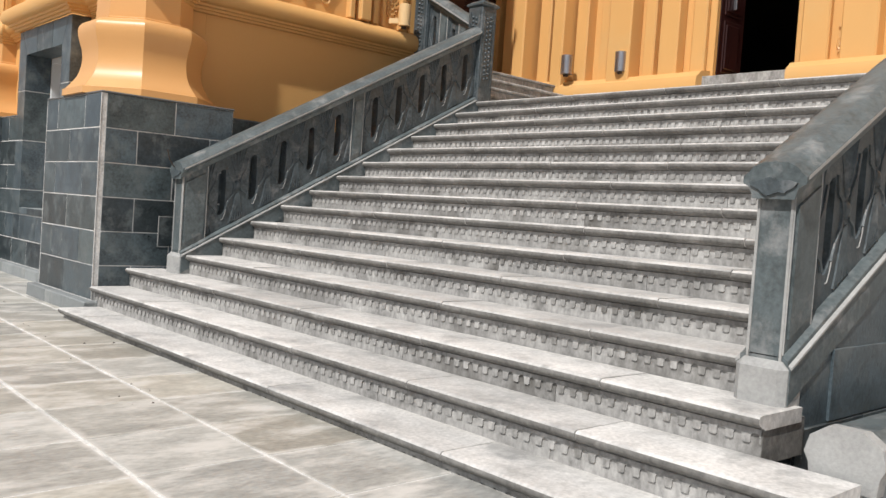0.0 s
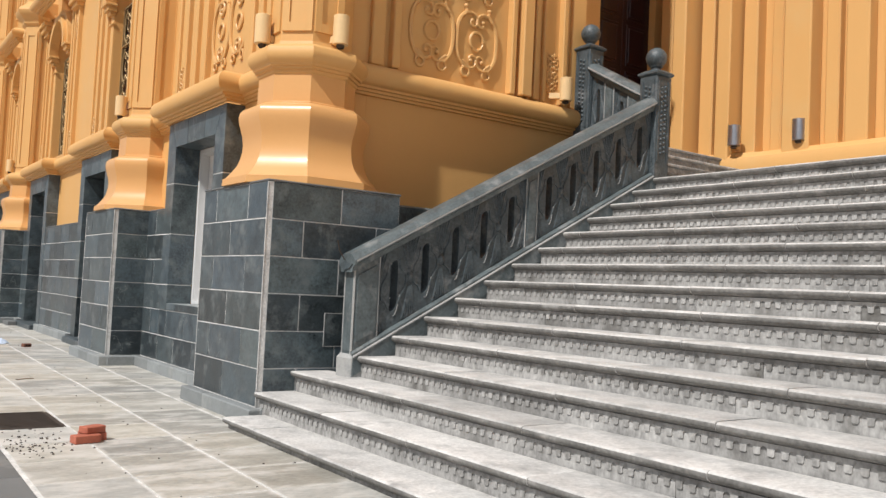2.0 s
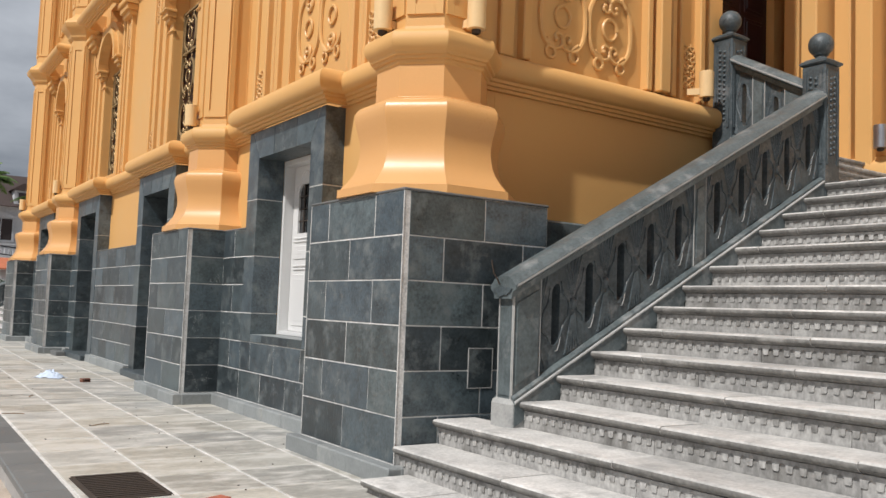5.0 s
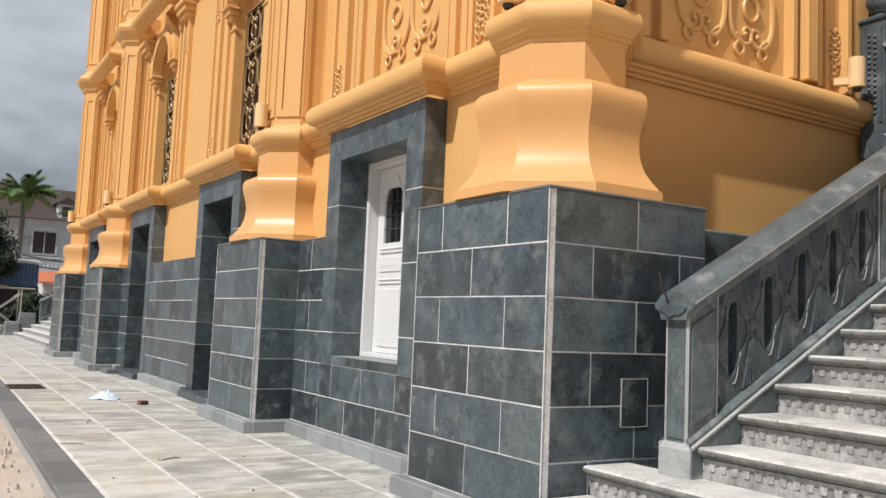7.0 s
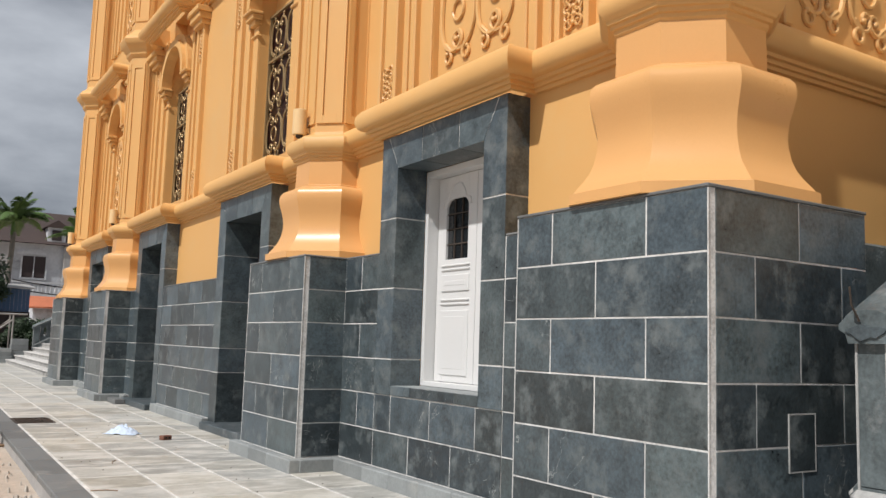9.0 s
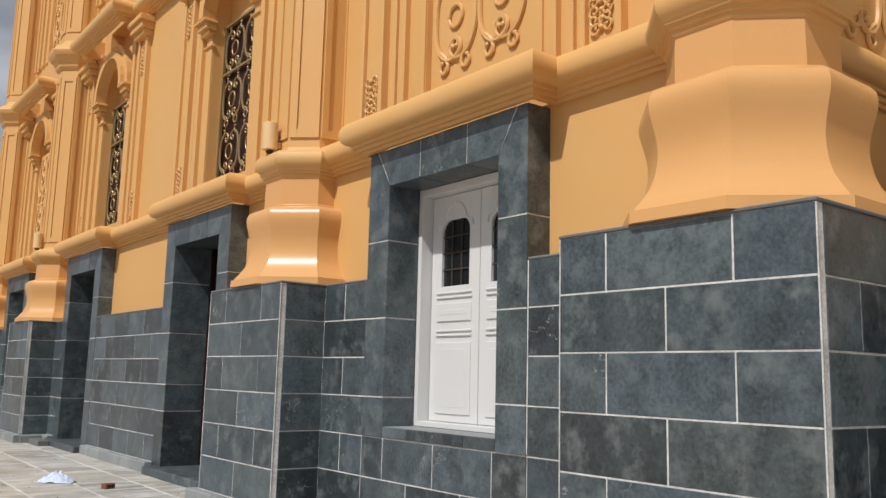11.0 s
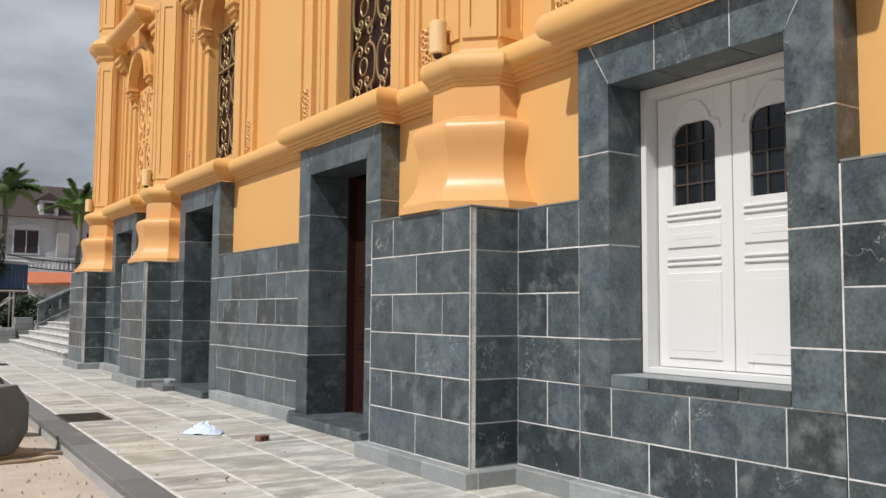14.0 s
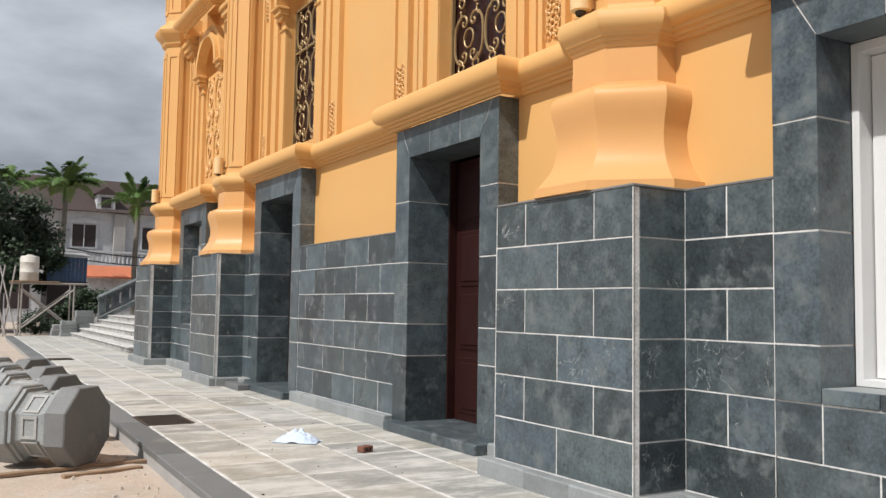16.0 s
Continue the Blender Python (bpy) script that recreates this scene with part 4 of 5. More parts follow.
def panelled_door(name, m, w, h, leaves=2):
    """Dark wooden door in the local xz plane, facing local -y."""
    d = tagged(new(name), "dark red varnished panelled wooden door", kind="structure")
    d.matrix_world = m
    for k in range(leaves):
        x0, x1 = -w / 2 + k * w / leaves + 0.003, -w / 2 + (k + 1) * w / leaves - 0.003
        bm = bmesh.new()
        box(bm, x0, 0, 0, x1, 0.05, h, 0.004)
        leaf = part("door_leaf", bm, M_WOOD, d)
        rows_ = 4
        for q in range(rows_):
            bm = bmesh.new()
            a, e = 0.08 + (h - 0.1) * q / rows_, (h - 0.1) * (q + 1) / rows_
            box(bm, x0 + 0.09, -0.012, a, x1 - 0.09, 0.01, e, 0.01)
            box(bm, x0 + 0.13, -0.024, a + 0.05, x1 - 0.13, 0.0, e - 0.05, 0.015)
            part("raised_panel", bm, M_WOOD, leaf)
    bm = bmesh.new()
    box(bm, -0.03, -0.07, 1.0, -0.012, -0.001, 1.16, 0.004)
    part("door_handle", bm, M_STEEL, d)
    return d


panelled_door("door_1", pose(FRAME_X + 0.62, BAYS[1], 0.137, 0, 0, -90), 2 * HALF - 0.03, 2.91)
panelled_door("door_2", pose(FRAME_X + 0.62, BAYS[2], 0.137, 0, 0, -90), 2 * HALF - 0.03, 2.91)
panelled_door("door_3", pose(9.985, 10.72, 3.452, 0, 0, 0), 1.26, 3.14)
panelled_door("door_4", pose(11.36, 6.58, 3.502, 0, 0, -5), 0.58, 3.4, 1)

# small access hatch in the corner pier
hatch = thing("access_hatch", "small slate hatch with a pale metal rim in the pier", "hatch")
bm = bmesh.new()
for a, e, z0, z1 in ((3.745, 3.752, 0.715, 1.035), (3.980, 3.987, 0.715, 1.035), (3.752, 3.980, 0.715, 0.722), (3.752, 3.980, 1.028, 1.035)):
    box(bm, a, 8.514, z0, e, 8.53, z1)
part("rim", bm, M_EDGE, hatch)
bm = bmesh.new()
box(bm, 3.754, 8.515, 0.724, 3.978, 8.53, 1.026)
part("cover", bm, M_SLATE, hatch)

# ---- main staircase ----
RISE, RUN = 0.1855, 0.3465
Y_R, Y_L = 1.70, 7.93


def nose(n):
    return (2.735 if n == 1 else 3.07 + RUN * (n - 2)), 0.31 + RISE * (n - 2)


risers = []
for n in range(1, 16):
    x, z = nose(n)
    ya, yb = {1: (-1.2, 8.36), 2: (1.29, 8.50), 3: (Y_R, 8.50)}.get(n, (Y_R + 0.12, Y_L + 0.02))
    xe = nose(n + 1)[0] + 0.1 if n < 15 else 11.0
    bm = bmesh.new()
    box(bm, x + 0.066, ya + 0.012, -0.2 if n == 1 else z - RISE - 0.04, xe, yb - 0.012, z - 0.05)
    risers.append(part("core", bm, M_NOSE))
    at_y = ya + 0.01
    while at_y < yb - 0.02:
        to_y = min(at_y + rng.uniform(1.05, 1.35), yb - 0.01)
        if yb - to_y < 0.3:
            to_y = yb - 0.01
        bm = bmesh.new()
        box(bm, x + 0.056 + rng.uniform(-0.001, 0.001), at_y + 0.002, max(FLOOR - 0.02, z - RISE - 0.02), x + 0.065, to_y - 0.002, z - 0.06)
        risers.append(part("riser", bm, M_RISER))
        at_y = to_y
bm = bmesh.new()
box(bm, 7.7, -6, 0, 10.95, Y_R + 0.1, nose(15)[1] - 0.055)
stairs = tagged(part("staircase", bm, M_RISER), "wide outdoor flight of dusty grey stone steps", "staircase", kind="structure")
for r_ in risers:
    r_.parent = stairs


def tread_mesh(length, depth):
    """A tread slab with a rounded nose; local x to the back, y along the step, top at z = 0."""
    bm = bmesh.new()
    prof_ = [(depth, 0), (0.022, 0), (0.010, -0.004), (0.003, -0.013), (0.0, -0.024), (0.003, -0.036), (0.010, -0.045), (0.022, -0.048), (0.026, -0.056), (0.048, -0.060), (0.057, -0.068), (depth, -0.068)]
    extrude_poly(bm, [(x, 0.003, z) for x, z in prof_], (0, length - 0.006, 0))
    bm.faces.ensure_lookup_table()
    # The lower nose and the underside take the darker second material.
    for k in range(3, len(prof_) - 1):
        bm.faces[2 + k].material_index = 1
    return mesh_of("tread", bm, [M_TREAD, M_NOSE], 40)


def frieze_mesh(length):
    """A thin plate whose lower edge is a row of rounded notches with rounded tabs between them."""
    bm = bmesh.new()
    pitch = 0.080
    n, low, r, rise, steps = int(length / pitch), -0.066, 0.021, -0.040, 6
    edge = []
    for k in range(n):
        y0 = k * pitch
        edge += [(y0 + r - 0.002 - 0.006, low), (y0 + r - 0.002, low + 0.006)]
        edge += [(y0 + pitch / 2 - r * math.cos(t * math.pi / steps), rise + r * math.sin(t * math.pi / steps)) for t in range(steps + 1)]
        edge += [(y0 + pitch - r + 0.002, low + 0.006), (y0 + pitch - r + 0.008, low)]
    top = [bm.verts.new((0, u, 0)) for u, z in edge]
    front = [bm.verts.new((0, u, z)) for u, z in edge]
    back = [bm.verts.new((0.010, u, z)) for u, z in edge]
    for i in range(len(edge) - 1):
        bm.faces.new([top[i], front[i], front[i + 1], top[i + 1]])
        bm.faces.new([front[i], back[i], back[i + 1], front[i + 1]])
    bmesh.ops.recalc_face_normals(bm, faces=bm.faces[:])
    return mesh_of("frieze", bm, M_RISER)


cache = {}
for n in range(1, 16):
    x, z = nose(n)
    ya, yb = {1: (-1.2, 8.36), 2: (1.29, 8.50), 3: (Y_R, 8.50)}.get(n, (Y_R + 0.12, Y_L + 0.02))
    ln = (yb - ya) / (6 if n < 3 else 5)
    depth = 1.2 if n == 15 else RUN + 0.05
    first = rng.uniform(0.5, 0.95) * ln
    bounds = [ya, ya + first]
    while bounds[-1] + ln < yb - 0.25:
        bounds.append(bounds[-1] + ln)
    bounds.append(yb)
    for a, e in zip(bounds, bounds[1:]):
        t = new("tread", tread_mesh(e - a, depth))
        t.parent = stairs
        t.location = (x, a, z + rng.uniform(-0.002, 0.002))
    key = round(yb - ya, 2)
    if key not in cache:
        cache[key] = frieze_mesh(yb - ya)
    f = new("frieze", cache[key])
    f.parent = stairs
    f.location = (x + 0.0475, ya, z - 0.0665)

# landing, side flight to the porch door
LAND = nose(15)[1]
bm = bmesh.new()
box(bm, nose(15)[0] + 1.15, -6, LAND - 0.2, 11.0, 8.4, LAND - 0.002)
box(bm, 7.82, 9.3, LAND - 0.2, 11.0, 10.59, 3.45)
structure("floor_landing", bm, M_TREAD, "grey stone landing before the porch")
bm = bmesh.new()
box(bm, 10.80, 5.3, LAND - 0.1, 11.35, 6.75, 3.47, 0.01)
part("door_sill", bm, M_RISER, bpy.data.objects["floor_landing"])
side = tagged(new("side_steps"), "short flight of grey stone steps to the porch door", "steps", kind="structure")
for k in range(4):
    bm = bmesh.new()
    box(bm, 7.86, 8.28 + 0.3 * k, LAND - 0.1, 10.75, 9.32, LAND + 0.186 * (k + 1) - 0.05)
    part("riser", bm, M_RISER, side)
    bm = bmesh.new()
    box(bm, 7.85, 8.25 + 0.3 * k, LAND + 0.186 * (k + 1) - 0.048, 10.76, 8.62 + 0.3 * k, LAND + 0.186 * (k + 1), 0.015)
    part("tread", bm, M_RISER, side)

# ---- balustrades ----
SLOPE = RISE / RUN


def baluster_outline(w, h):
    """Half outline (u, v) of a flat vase-shaped baluster that fills a bay w wide with slots at both sides."""
    return [(w / 2, 0.0), (w / 2, 0.20 * h), (w * 0.42, 0.215 * h), (w * 0.385, 0.25 * h), (w * 0.38, 0.50 * h), (w * 0.385, 0.78 * h), (w * 0.42, 0.815 * h), (w / 2, 0.83 * h), (w / 2, h)]


def balustrade(length, slope, bays, height, label, rail_end=True, dowel=False):
    """Sloping stone balustrade; local x along it, z up from the nosing line, y across."""
    b = thing("balustrade", label, "balustrade", "stair balustrades")
    def sl(x, z):
        return z + slope * x
    def sloped(bm, x0, x1, prof_):
        rings = [[(x, u, sl(x, v)) for u, v in prof_] for x in (x0, x1)]
        loft(bm, rings)
    bm = bmesh.new()
    sloped(bm, 0, length, [(-0.13, -0.16), (0.13, -0.16), (0.13, 0.0), (0.115, 0.018), (0.115, 0.04), (0.09, 0.055), (-0.09, 0.055), (-0.115, 0.04), (-0.115, 0.018), (-0.13, 0.0)])
    part("bottom_rail", bm, M_RAIL, b, smooth=30)
    bm = bmesh.new()
    for sd in (-1, 1):
        sloped(bm, 0, length, [(sd * 0.132, 0.002), (sd * 0.138, 0.004), (sd * 0.138, 0.016), (sd * 0.118, 0.020)])
        sloped(bm, -0.02, length, [(sd * 0.118, height - 0.115), (sd * 0.152, height - 0.09), (sd * 0.152, height - 0.072), (sd * 0.118, height - 0.09)])
    part("pale_edge", bm, M_EDGE, b, "pale worn edge")
    bm = bmesh.new()
    H = height
    prof_ = [(-0.10, H - 0.17), (0.10, H - 0.17), (0.115, H - 0.12), (0.15, H - 0.10), (0.15, H - 0.07), (0.125, H - 0.05), (0.105, H - 0.025), (0.06, H - 0.005), (0, H), (-0.06, H - 0.005), (-0.105, H - 0.025), (-0.125, H - 0.05), (-0.15, H - 0.07), (-0.15, H - 0.10), (-0.115, H - 0.12)]
    sloped(bm, -0.04, length, prof_)
    part("handrail", bm, M_RAIL, b, "rounded grey stone handrail", 40)
    n_half = bays // 2
    post = 0.16
    w = (length - 0.26 - post) / bays
    lo, hi = 0.05, height - 0.165
    hh = hi - lo
    groups = [(0.26, n_half), (0.26 + n_half * w + post, bays - n_half)]
    for start, count in groups:
        for k in range(count + 1):
            # a baluster at each bay edge; those against a post are halves
            cx = start + k * w
            sides = [q for q, ok in ((1, k < count), (-1, k > 0)) if ok]
            out = baluster_outline(w, hh)
            pts = [(cx + u, v + lo) for u, v in out] if 1 in sides else [(cx, lo), (cx, hi)]
            pts += [(cx - u, v + lo) for u, v in reversed(out)] if -1 in sides else [(cx, hi), (cx, lo)]
            pts = [p for q, p in enumerate(pts) if q == 0 or p != pts[q - 1]]
            if pts[0] == pts[-1]:
                pts.pop()
            bm = bmesh.new()
            extrude_poly(bm, [(x, -0.055, sl(x, z)) for x, z in pts], (0, 0.11, 0))
            body = part("baluster", bm, M_CARVED, b)
            bm, bm2 = bmesh.new(), bmesh.new()
            for sd in (-1, 1):
                for q in sides:
                    for m in (0.25, 0.7, 1.15):
                        tube(bm, [(x, sd * 0.056, sl(x, z + lo)) for x, z in ((cx + q * m * w * 0.04, 0.40 * hh), (cx + q * m * w * 0.075, 0.27 * hh), (cx + q * m * w * 0.12, 0.14 * hh), (cx + q * m * w * 0.19, 0.03 * hh))], 0.011, 5)
                    for m in (0.25, 0.75, 1.25):
                        tube(bm, [(x, sd * 0.056, sl(x, z + lo)) for x, z in ((cx + q * m * w * 0.05, 0.66 * hh), (cx + q * m * w * 0.10, 0.78 * hh), (cx + q * m * w * 0.16, 0.90 * hh), (cx + q * m * w * 0.20, 0.97 * hh))], 0.011, 5)
                    tube(bm, [(x, sd * 0.056, sl(x, z + lo)) for x, z in ((cx + q * w * 0.34, 0.82 * hh), (cx + q * w * 0.28, 0.68 * hh), (cx + q * w * 0.14, 0.60 * hh), (cx + q * w * 0.10, 0.51 * hh), (cx + q * w * 0.13, 0.42 * hh), (cx + q * w * 0.28, 0.34 * hh), (cx + q * w * 0.35, 0.25 * hh))], 0.013, 5)
                    if q == -1 and sd == -1:
                        tube(bm2, [(x, sd * 0.060, sl(x, z + lo)) for x, z in ((cx + q * w * 0.30, 0.36 * hh), (cx + q * w * 0.34, 0.27 * hh), (cx + q * w * 0.38, 0.19 * hh), (cx + q * w * 0.44, 0.13 * hh), (cx + q * w * 0.50, 0.14 * hh))], 0.0035, 5)
                if len(sides) == 2:
                    for v, rr in ((0.51, 0.042), (0.63, 0.026)):
                        bmesh.ops.create_icosphere(bm, subdivisions=2, radius=rr, matrix=Matrix.Translation((cx, sd * 0.052, sl(cx, v * hh + lo))) @ Matrix.Diagonal((1, 0.7, 1.2, 1)))
            part("carving", bm, M_CARVED, body, "carved leaf fans and a boss", 38)
            if -1 in sides:
                part("worn_edge", bm2, M_EDGE, body, "pale worn scroll edge", 38)
            else:
                bm2.free()
    for x0, x1, wd in ((0.0, 0.26, 0.085), (0.26 + n_half * w, 0.26 + n_half * w + post, 0.075)):
        bm = bmesh.new()
        pts = [(x0, lo), (x1, lo), (x1, hi), (x0, hi)]
        extrude_poly(bm, [(x, -wd, sl(x, z)) for x, z in pts], (0, 2 * wd, 0))
        ins = 0.03
        pts = [(x0 + ins, lo + 0.07), (x1 - ins, lo + 0.07), (x1 - ins, hi - 0.07), (x0 + ins, hi - 0.07)]
        extrude_poly(bm, [(x, -wd - 0.012, sl(x, z)) for x, z in pts], (0, 2 * wd + 0.024, 0))
        post_ob = part("post", bm, M_RAIL, b)
        bm = bmesh.new()
        for sd in (-1, 1):
            for xx in (x0 + 0.004, x1 - 0.004):
                tube(bm, [(xx, sd * wd, sl(xx, lo + 0.01)), (xx, sd * wd, sl(xx, hi - 0.01))], 0.006, 5)
        part("worn_edge", bm, M_EDGE, post_ob, "pale worn arris")
    if rail_end:
        bm = bmesh.new()
        for q in (-1, 1):
            pts = [(-0.006, 0.03), (0.008, 0.03), (0.008, hi), (-0.006, hi)]
            extrude_poly(bm, [(x, q * 0.079 - 0.006, z) for x, z in pts], (0, 0.012, 0))
        part("start_edge", bm, M_EDGE, b, "pale cut stone edge")
        bm = bmesh.new()
        box(bm, -0.045, -0.125, -0.22, 0.16, 0.125, 0.035, 0.035)
        part("foot_block", bm, M_EDGE, b, "rough pale foot block")
        bm = bmesh.new()
        rough = [(-0.052, 0.10 * math.cos(a) * (1 + 0.25 * math.sin(3 * a)), height - 0.135 + 0.035 * math.sin(a) * (1 + 0.3 * math.cos(5 * a))) for a in [k * math.pi / 7 for k in range(14)]]
        extrude_poly(bm, rough, (0.03, 0, 0))
        part("broken_end", bm, M_CARVED, b, "dark broken hollow in the rail end")
        if not dowel:
            return b
        bm = bmesh.new()
        tube(bm, [(-0.05, 0.03, height - 0.08), (-0.10, 0.04, height + 0.0), (-0.13, 0.03, height + 0.09)], 0.006, 6)
        part("dowel", bm, M_IRON, b, "rusty iron dowel")
    return b


def newel(label):
    p = thing("newel_post", label, "newel post", "newel posts")
    bm = bmesh.new()
    box(bm, -0.13, -0.13, -0.15, 0.13, 0.13, 1.22, 0.012)
    part("post", bm, M_CARVED, p)
    bm = bmesh.new()
    for sx, sy in ((-1, 0), (1, 0), (0, -1), (0, 1)):
        for q in range(15):
            z = 0.30 + q * 0.055
            for w in (-0.03, 0.03):
                o = Vector((sx * 0.128 + (w if sy else 0), sy * 0.128 + (w if sx else 0), z + (0.02 if w > 0 else 0)))
                bmesh.ops.create_icosphere(bm, subdivisions=1, radius=0.022, matrix=Matrix.Translation(o))
        for w in (-0.085, 0.085):
            a = (sx * 0.125 + (w if sy else 0), sy * 0.125 + (w if sx else 0))
            box(bm, a[0] - 0.014, a[1] - 0.014, 0.2, a[0] + 0.014, a[1] + 0.014, 1.16)
    part("carving", bm, M_CARVED, p, "carved scroll band", 50)
    bm = bmesh.new()
    rings = [[(-r, -r, z), (r, -r, z), (r, r, z), (-r, r, z)] for r, z in ((0.13, 1.222), (0.15, 1.24), (0.15, 1.26), (0.09, 1.30), (0.06, 1.31))]
    loft(bm, rings)
    lathe(bm, 0, 0, [(0.06, 1.30), (0.055, 1.335), (0.075, 1.345)] + [(0.125 * math.sin(a), 1.455 - 0.125 * math.cos(a)) for a in [0.65 + 0.2 * k for k in range(12)]] + [(0.01, 1.58)], 24)
    part("ball_finial", bm, M_CARVED, p, "round stone ball", 45)
    return p


BX, BZ = 3.72, nose(4)[1] - 0.02
left_b = balustrade(3.86, SLOPE, 10, 0.955, "carved dark grey stone stair balustrade with pale edges", True, True)
left_b.location = (BX, 8.02, BZ)
right_b = balustrade(3.86, SLOPE, 10, 0.955, "carved dark grey stone stair balustrade with pale edges")
right_b.location = (BX, 1.86, BZ)
p1 = newel("carved square grey stone newel with a ball")
p1.location = (7.71, 8.02, LAND)
p2 = newel("carved square grey stone newel with a ball, against the wall")
p2.location = (7.74, 9.16, LAND + 0.55)
p3 = newel("carved square grey stone newel with a ball")
p3.location = (7.71, 1.86, LAND)
upper_b = balustrade(0.90, 0.55, 2, 0.98, "short carved grey stone balustrade beside the side steps", False)
upper_b.matrix_world = pose(7.74, 8.14, LAND + 0.12, 0, 0, 90)

# stair flanks clad in slate
for name, y0, y1, x_end in (("wall_stair_right", 1.74, 1.98, 7.9), ("wall_stair_left", 7.90, 8.14, 7.84)):
    bm = bmesh.new()
    zf = lambda x: BZ + SLOPE * (x - BX) - 0.1
    pts = [(BX + 0.1, -0.2), (x_end, -0.2), (x_end, zf(x_end)), (BX + 0.1, zf(BX + 0.1))]
    extrude_poly(bm, [(x, y0, z) for x, z in pts], (0, y1 - y0, 0))
    flank = structure(name, bm, M_SLATE, "slate-clad flank of the stairs")
    out = y0 - 0.014 if "right" in name else y1 - 0.004
    for k in range(7):
        z0, z1 = 0.02 + 0.36 * k, 0.38 + 0.36 * k
        xs = BX + 0.1 + max(0.0, (z1 + 0.1 - BZ) / SLOPE)
        x = xs
        while x < x_end - 0.15:
            e = min(x + rng.uniform(0.6, 0.8), x_end)
            stone(flank, x + 0.004, out, z0 + 0.004, e - 0.004, out + 0.018, z1 - 0.004)
            x = e
# rail stone of a lower wall beside the stairs
railstone = thing("coping_stone", "carved grey coping stone with a raw broken end", "coping stone")
bm = bmesh.new()
prof_ = [(-0.13, 0.0), (0.13, 0.0), (0.14, 0.08), (0.16, 0.12), (0.14, 0.19), (0.07, 0.24), (-0.07, 0.24), (-0.14, 0.19), (-0.16, 0.12), (-0.14, 0.08)]
loft(bm, [[(x, 1.38 + u, 0.26 + v) for u, v in prof_] for x in (3.56, 6.5)])
part("coping", bm, M_RAIL, railstone, smooth=30)
bm = bmesh.new()
loft(bm, [[(x, 1.38 + u * 1.02, 0.26 + v * 1.02) for u, v in prof_] for x in (3.50, 3.575)])
part("broken_end", bm, M_EDGE, railstone, "raw pale broken end")
bm = bmesh.new()
box(bm, 3.66, 1.28, -0.2, 6.5, 1.50, 0.258, 0.01)
part("low_wall", bm, M_SLATE, railstone)

# ---- loose things ----
bm = bmesh.new()
for k in range(110):
    x, y, q = rng.gauss(1.22, 0.13), rng.gauss(8.15, 0.30), rng.uniform(0.004, 0.013)
    ring0 = [(x + q * math.cos(a + k) * rng.uniform(0.6, 1.5), y + q * math.sin(a + k) * rng.uniform(0.6, 1.2), FLOOR) for a in (0, 1.6, 3.0, 4.6)]
    loft(bm, [ring0, [(x + (p[0] - x) * 0.5, y + (p[1] - y) * 0.5, FLOOR + q * 0.8) for p in ring0]])
for k in range(160):
    x, y, q = rng.uniform(1.1, 3.3), rng.uniform(4.5, 24.0), rng.uniform(0.003, 0.010)
    ring0 = [(x + q * math.cos(a + k) * rng.uniform(0.6, 1.5), y + q * math.sin(a + k) * rng.uniform(0.6, 1.2), FLOOR) for a in (0, 1.6, 3.0, 4.6)]
    loft(bm, [ring0, [(x + (p[0] - x) * 0.5, y + (p[1] - y) * 0.5, FLOOR + q * 0.8) for p in ring0]])
grit = part("grit", bm, M_IRON)
tagged(grit, "dark stone chips and grit strewn over the paving", "grit", kind="stuff")

def brick(x, y, z, rz, sx=0.2, sy=0.1, sz=0.06, holes=True, mat=None):
    b = thing("loose_brick", "broken red hollow brick lying on the paving", "brick", "loose bricks", pose(x, y, z, 0, 0, rz))
    bm = bmesh.new()
    box(bm, -sx / 2, -sy / 2, 0, sx / 2, sy / 2, sz, 0.006)
    part("brick_body", bm, mat or M_BRICK, b)
    if holes:
        # Near-black discs laid on the face stand for the shade in the perforations.
        for u in (-0.022, 0.022):
            bm = bmesh.new()
            ring = [(math.cos(a * math.pi / 5) * 0.014, math.sin(a * math.pi / 5) * 0.014) for a in range(10)]
            extrude_poly(bm, [(u + u0, -sy / 2 - 0.0015, sz / 2 + e) for u0, e in ring], (0, 0.01, 0))
            part("hole", bm, M_DARK, b)
    return b


brick(2.62, 16.80, FLOOR + 0.002, 20, 0.13, 0.09, 0.055, True, M_OLDBRICK)
brick(1.56, 8.06, FLOOR + 0.002, 12, 0.2, 0.1, 0.06, False)
brick(1.63, 8.17, FLOOR + 0.002, -8, 0.2, 0.1, 0.06, False)
brick(1.62, 8.13, FLOOR + 0.064, 24, 0.17, 0.1, 0.05, False)

bm = bmesh.new()
nu, nv = 26, 18
rows_ = []
for j in range(nv + 1):
    row = []
    for i in range(nu + 1):
        u, v = i / nu * 2 - 1, j / nv * 2 - 1
        e = max(0, 1 - (u * u * 0.95 + v * v * 0.95))
        hgt = 0.12 * e ** 0.6 * (0.55 + 0.9 * abs(noise.noise(Vector((u * 2.2, v * 2.2, 3)))) + 0.25 * noise.noise(Vector((u * 7, v * 7, 1))))
        ang = 0.22 * noise.noise(Vector((u * 2, v * 2, 8)))
        row.append(bm.verts.new((u * 0.26 * (1 + ang), v * 0.16 * (1 + 0.5 * ang), 0.004 + max(0, hgt))))
    rows_.append(row)
for j in range(nv):
    for i in range(nu):
        bm.faces.new([rows_[j][i], rows_[j][i + 1], rows_[j + 1][i + 1], rows_[j + 1][i]])
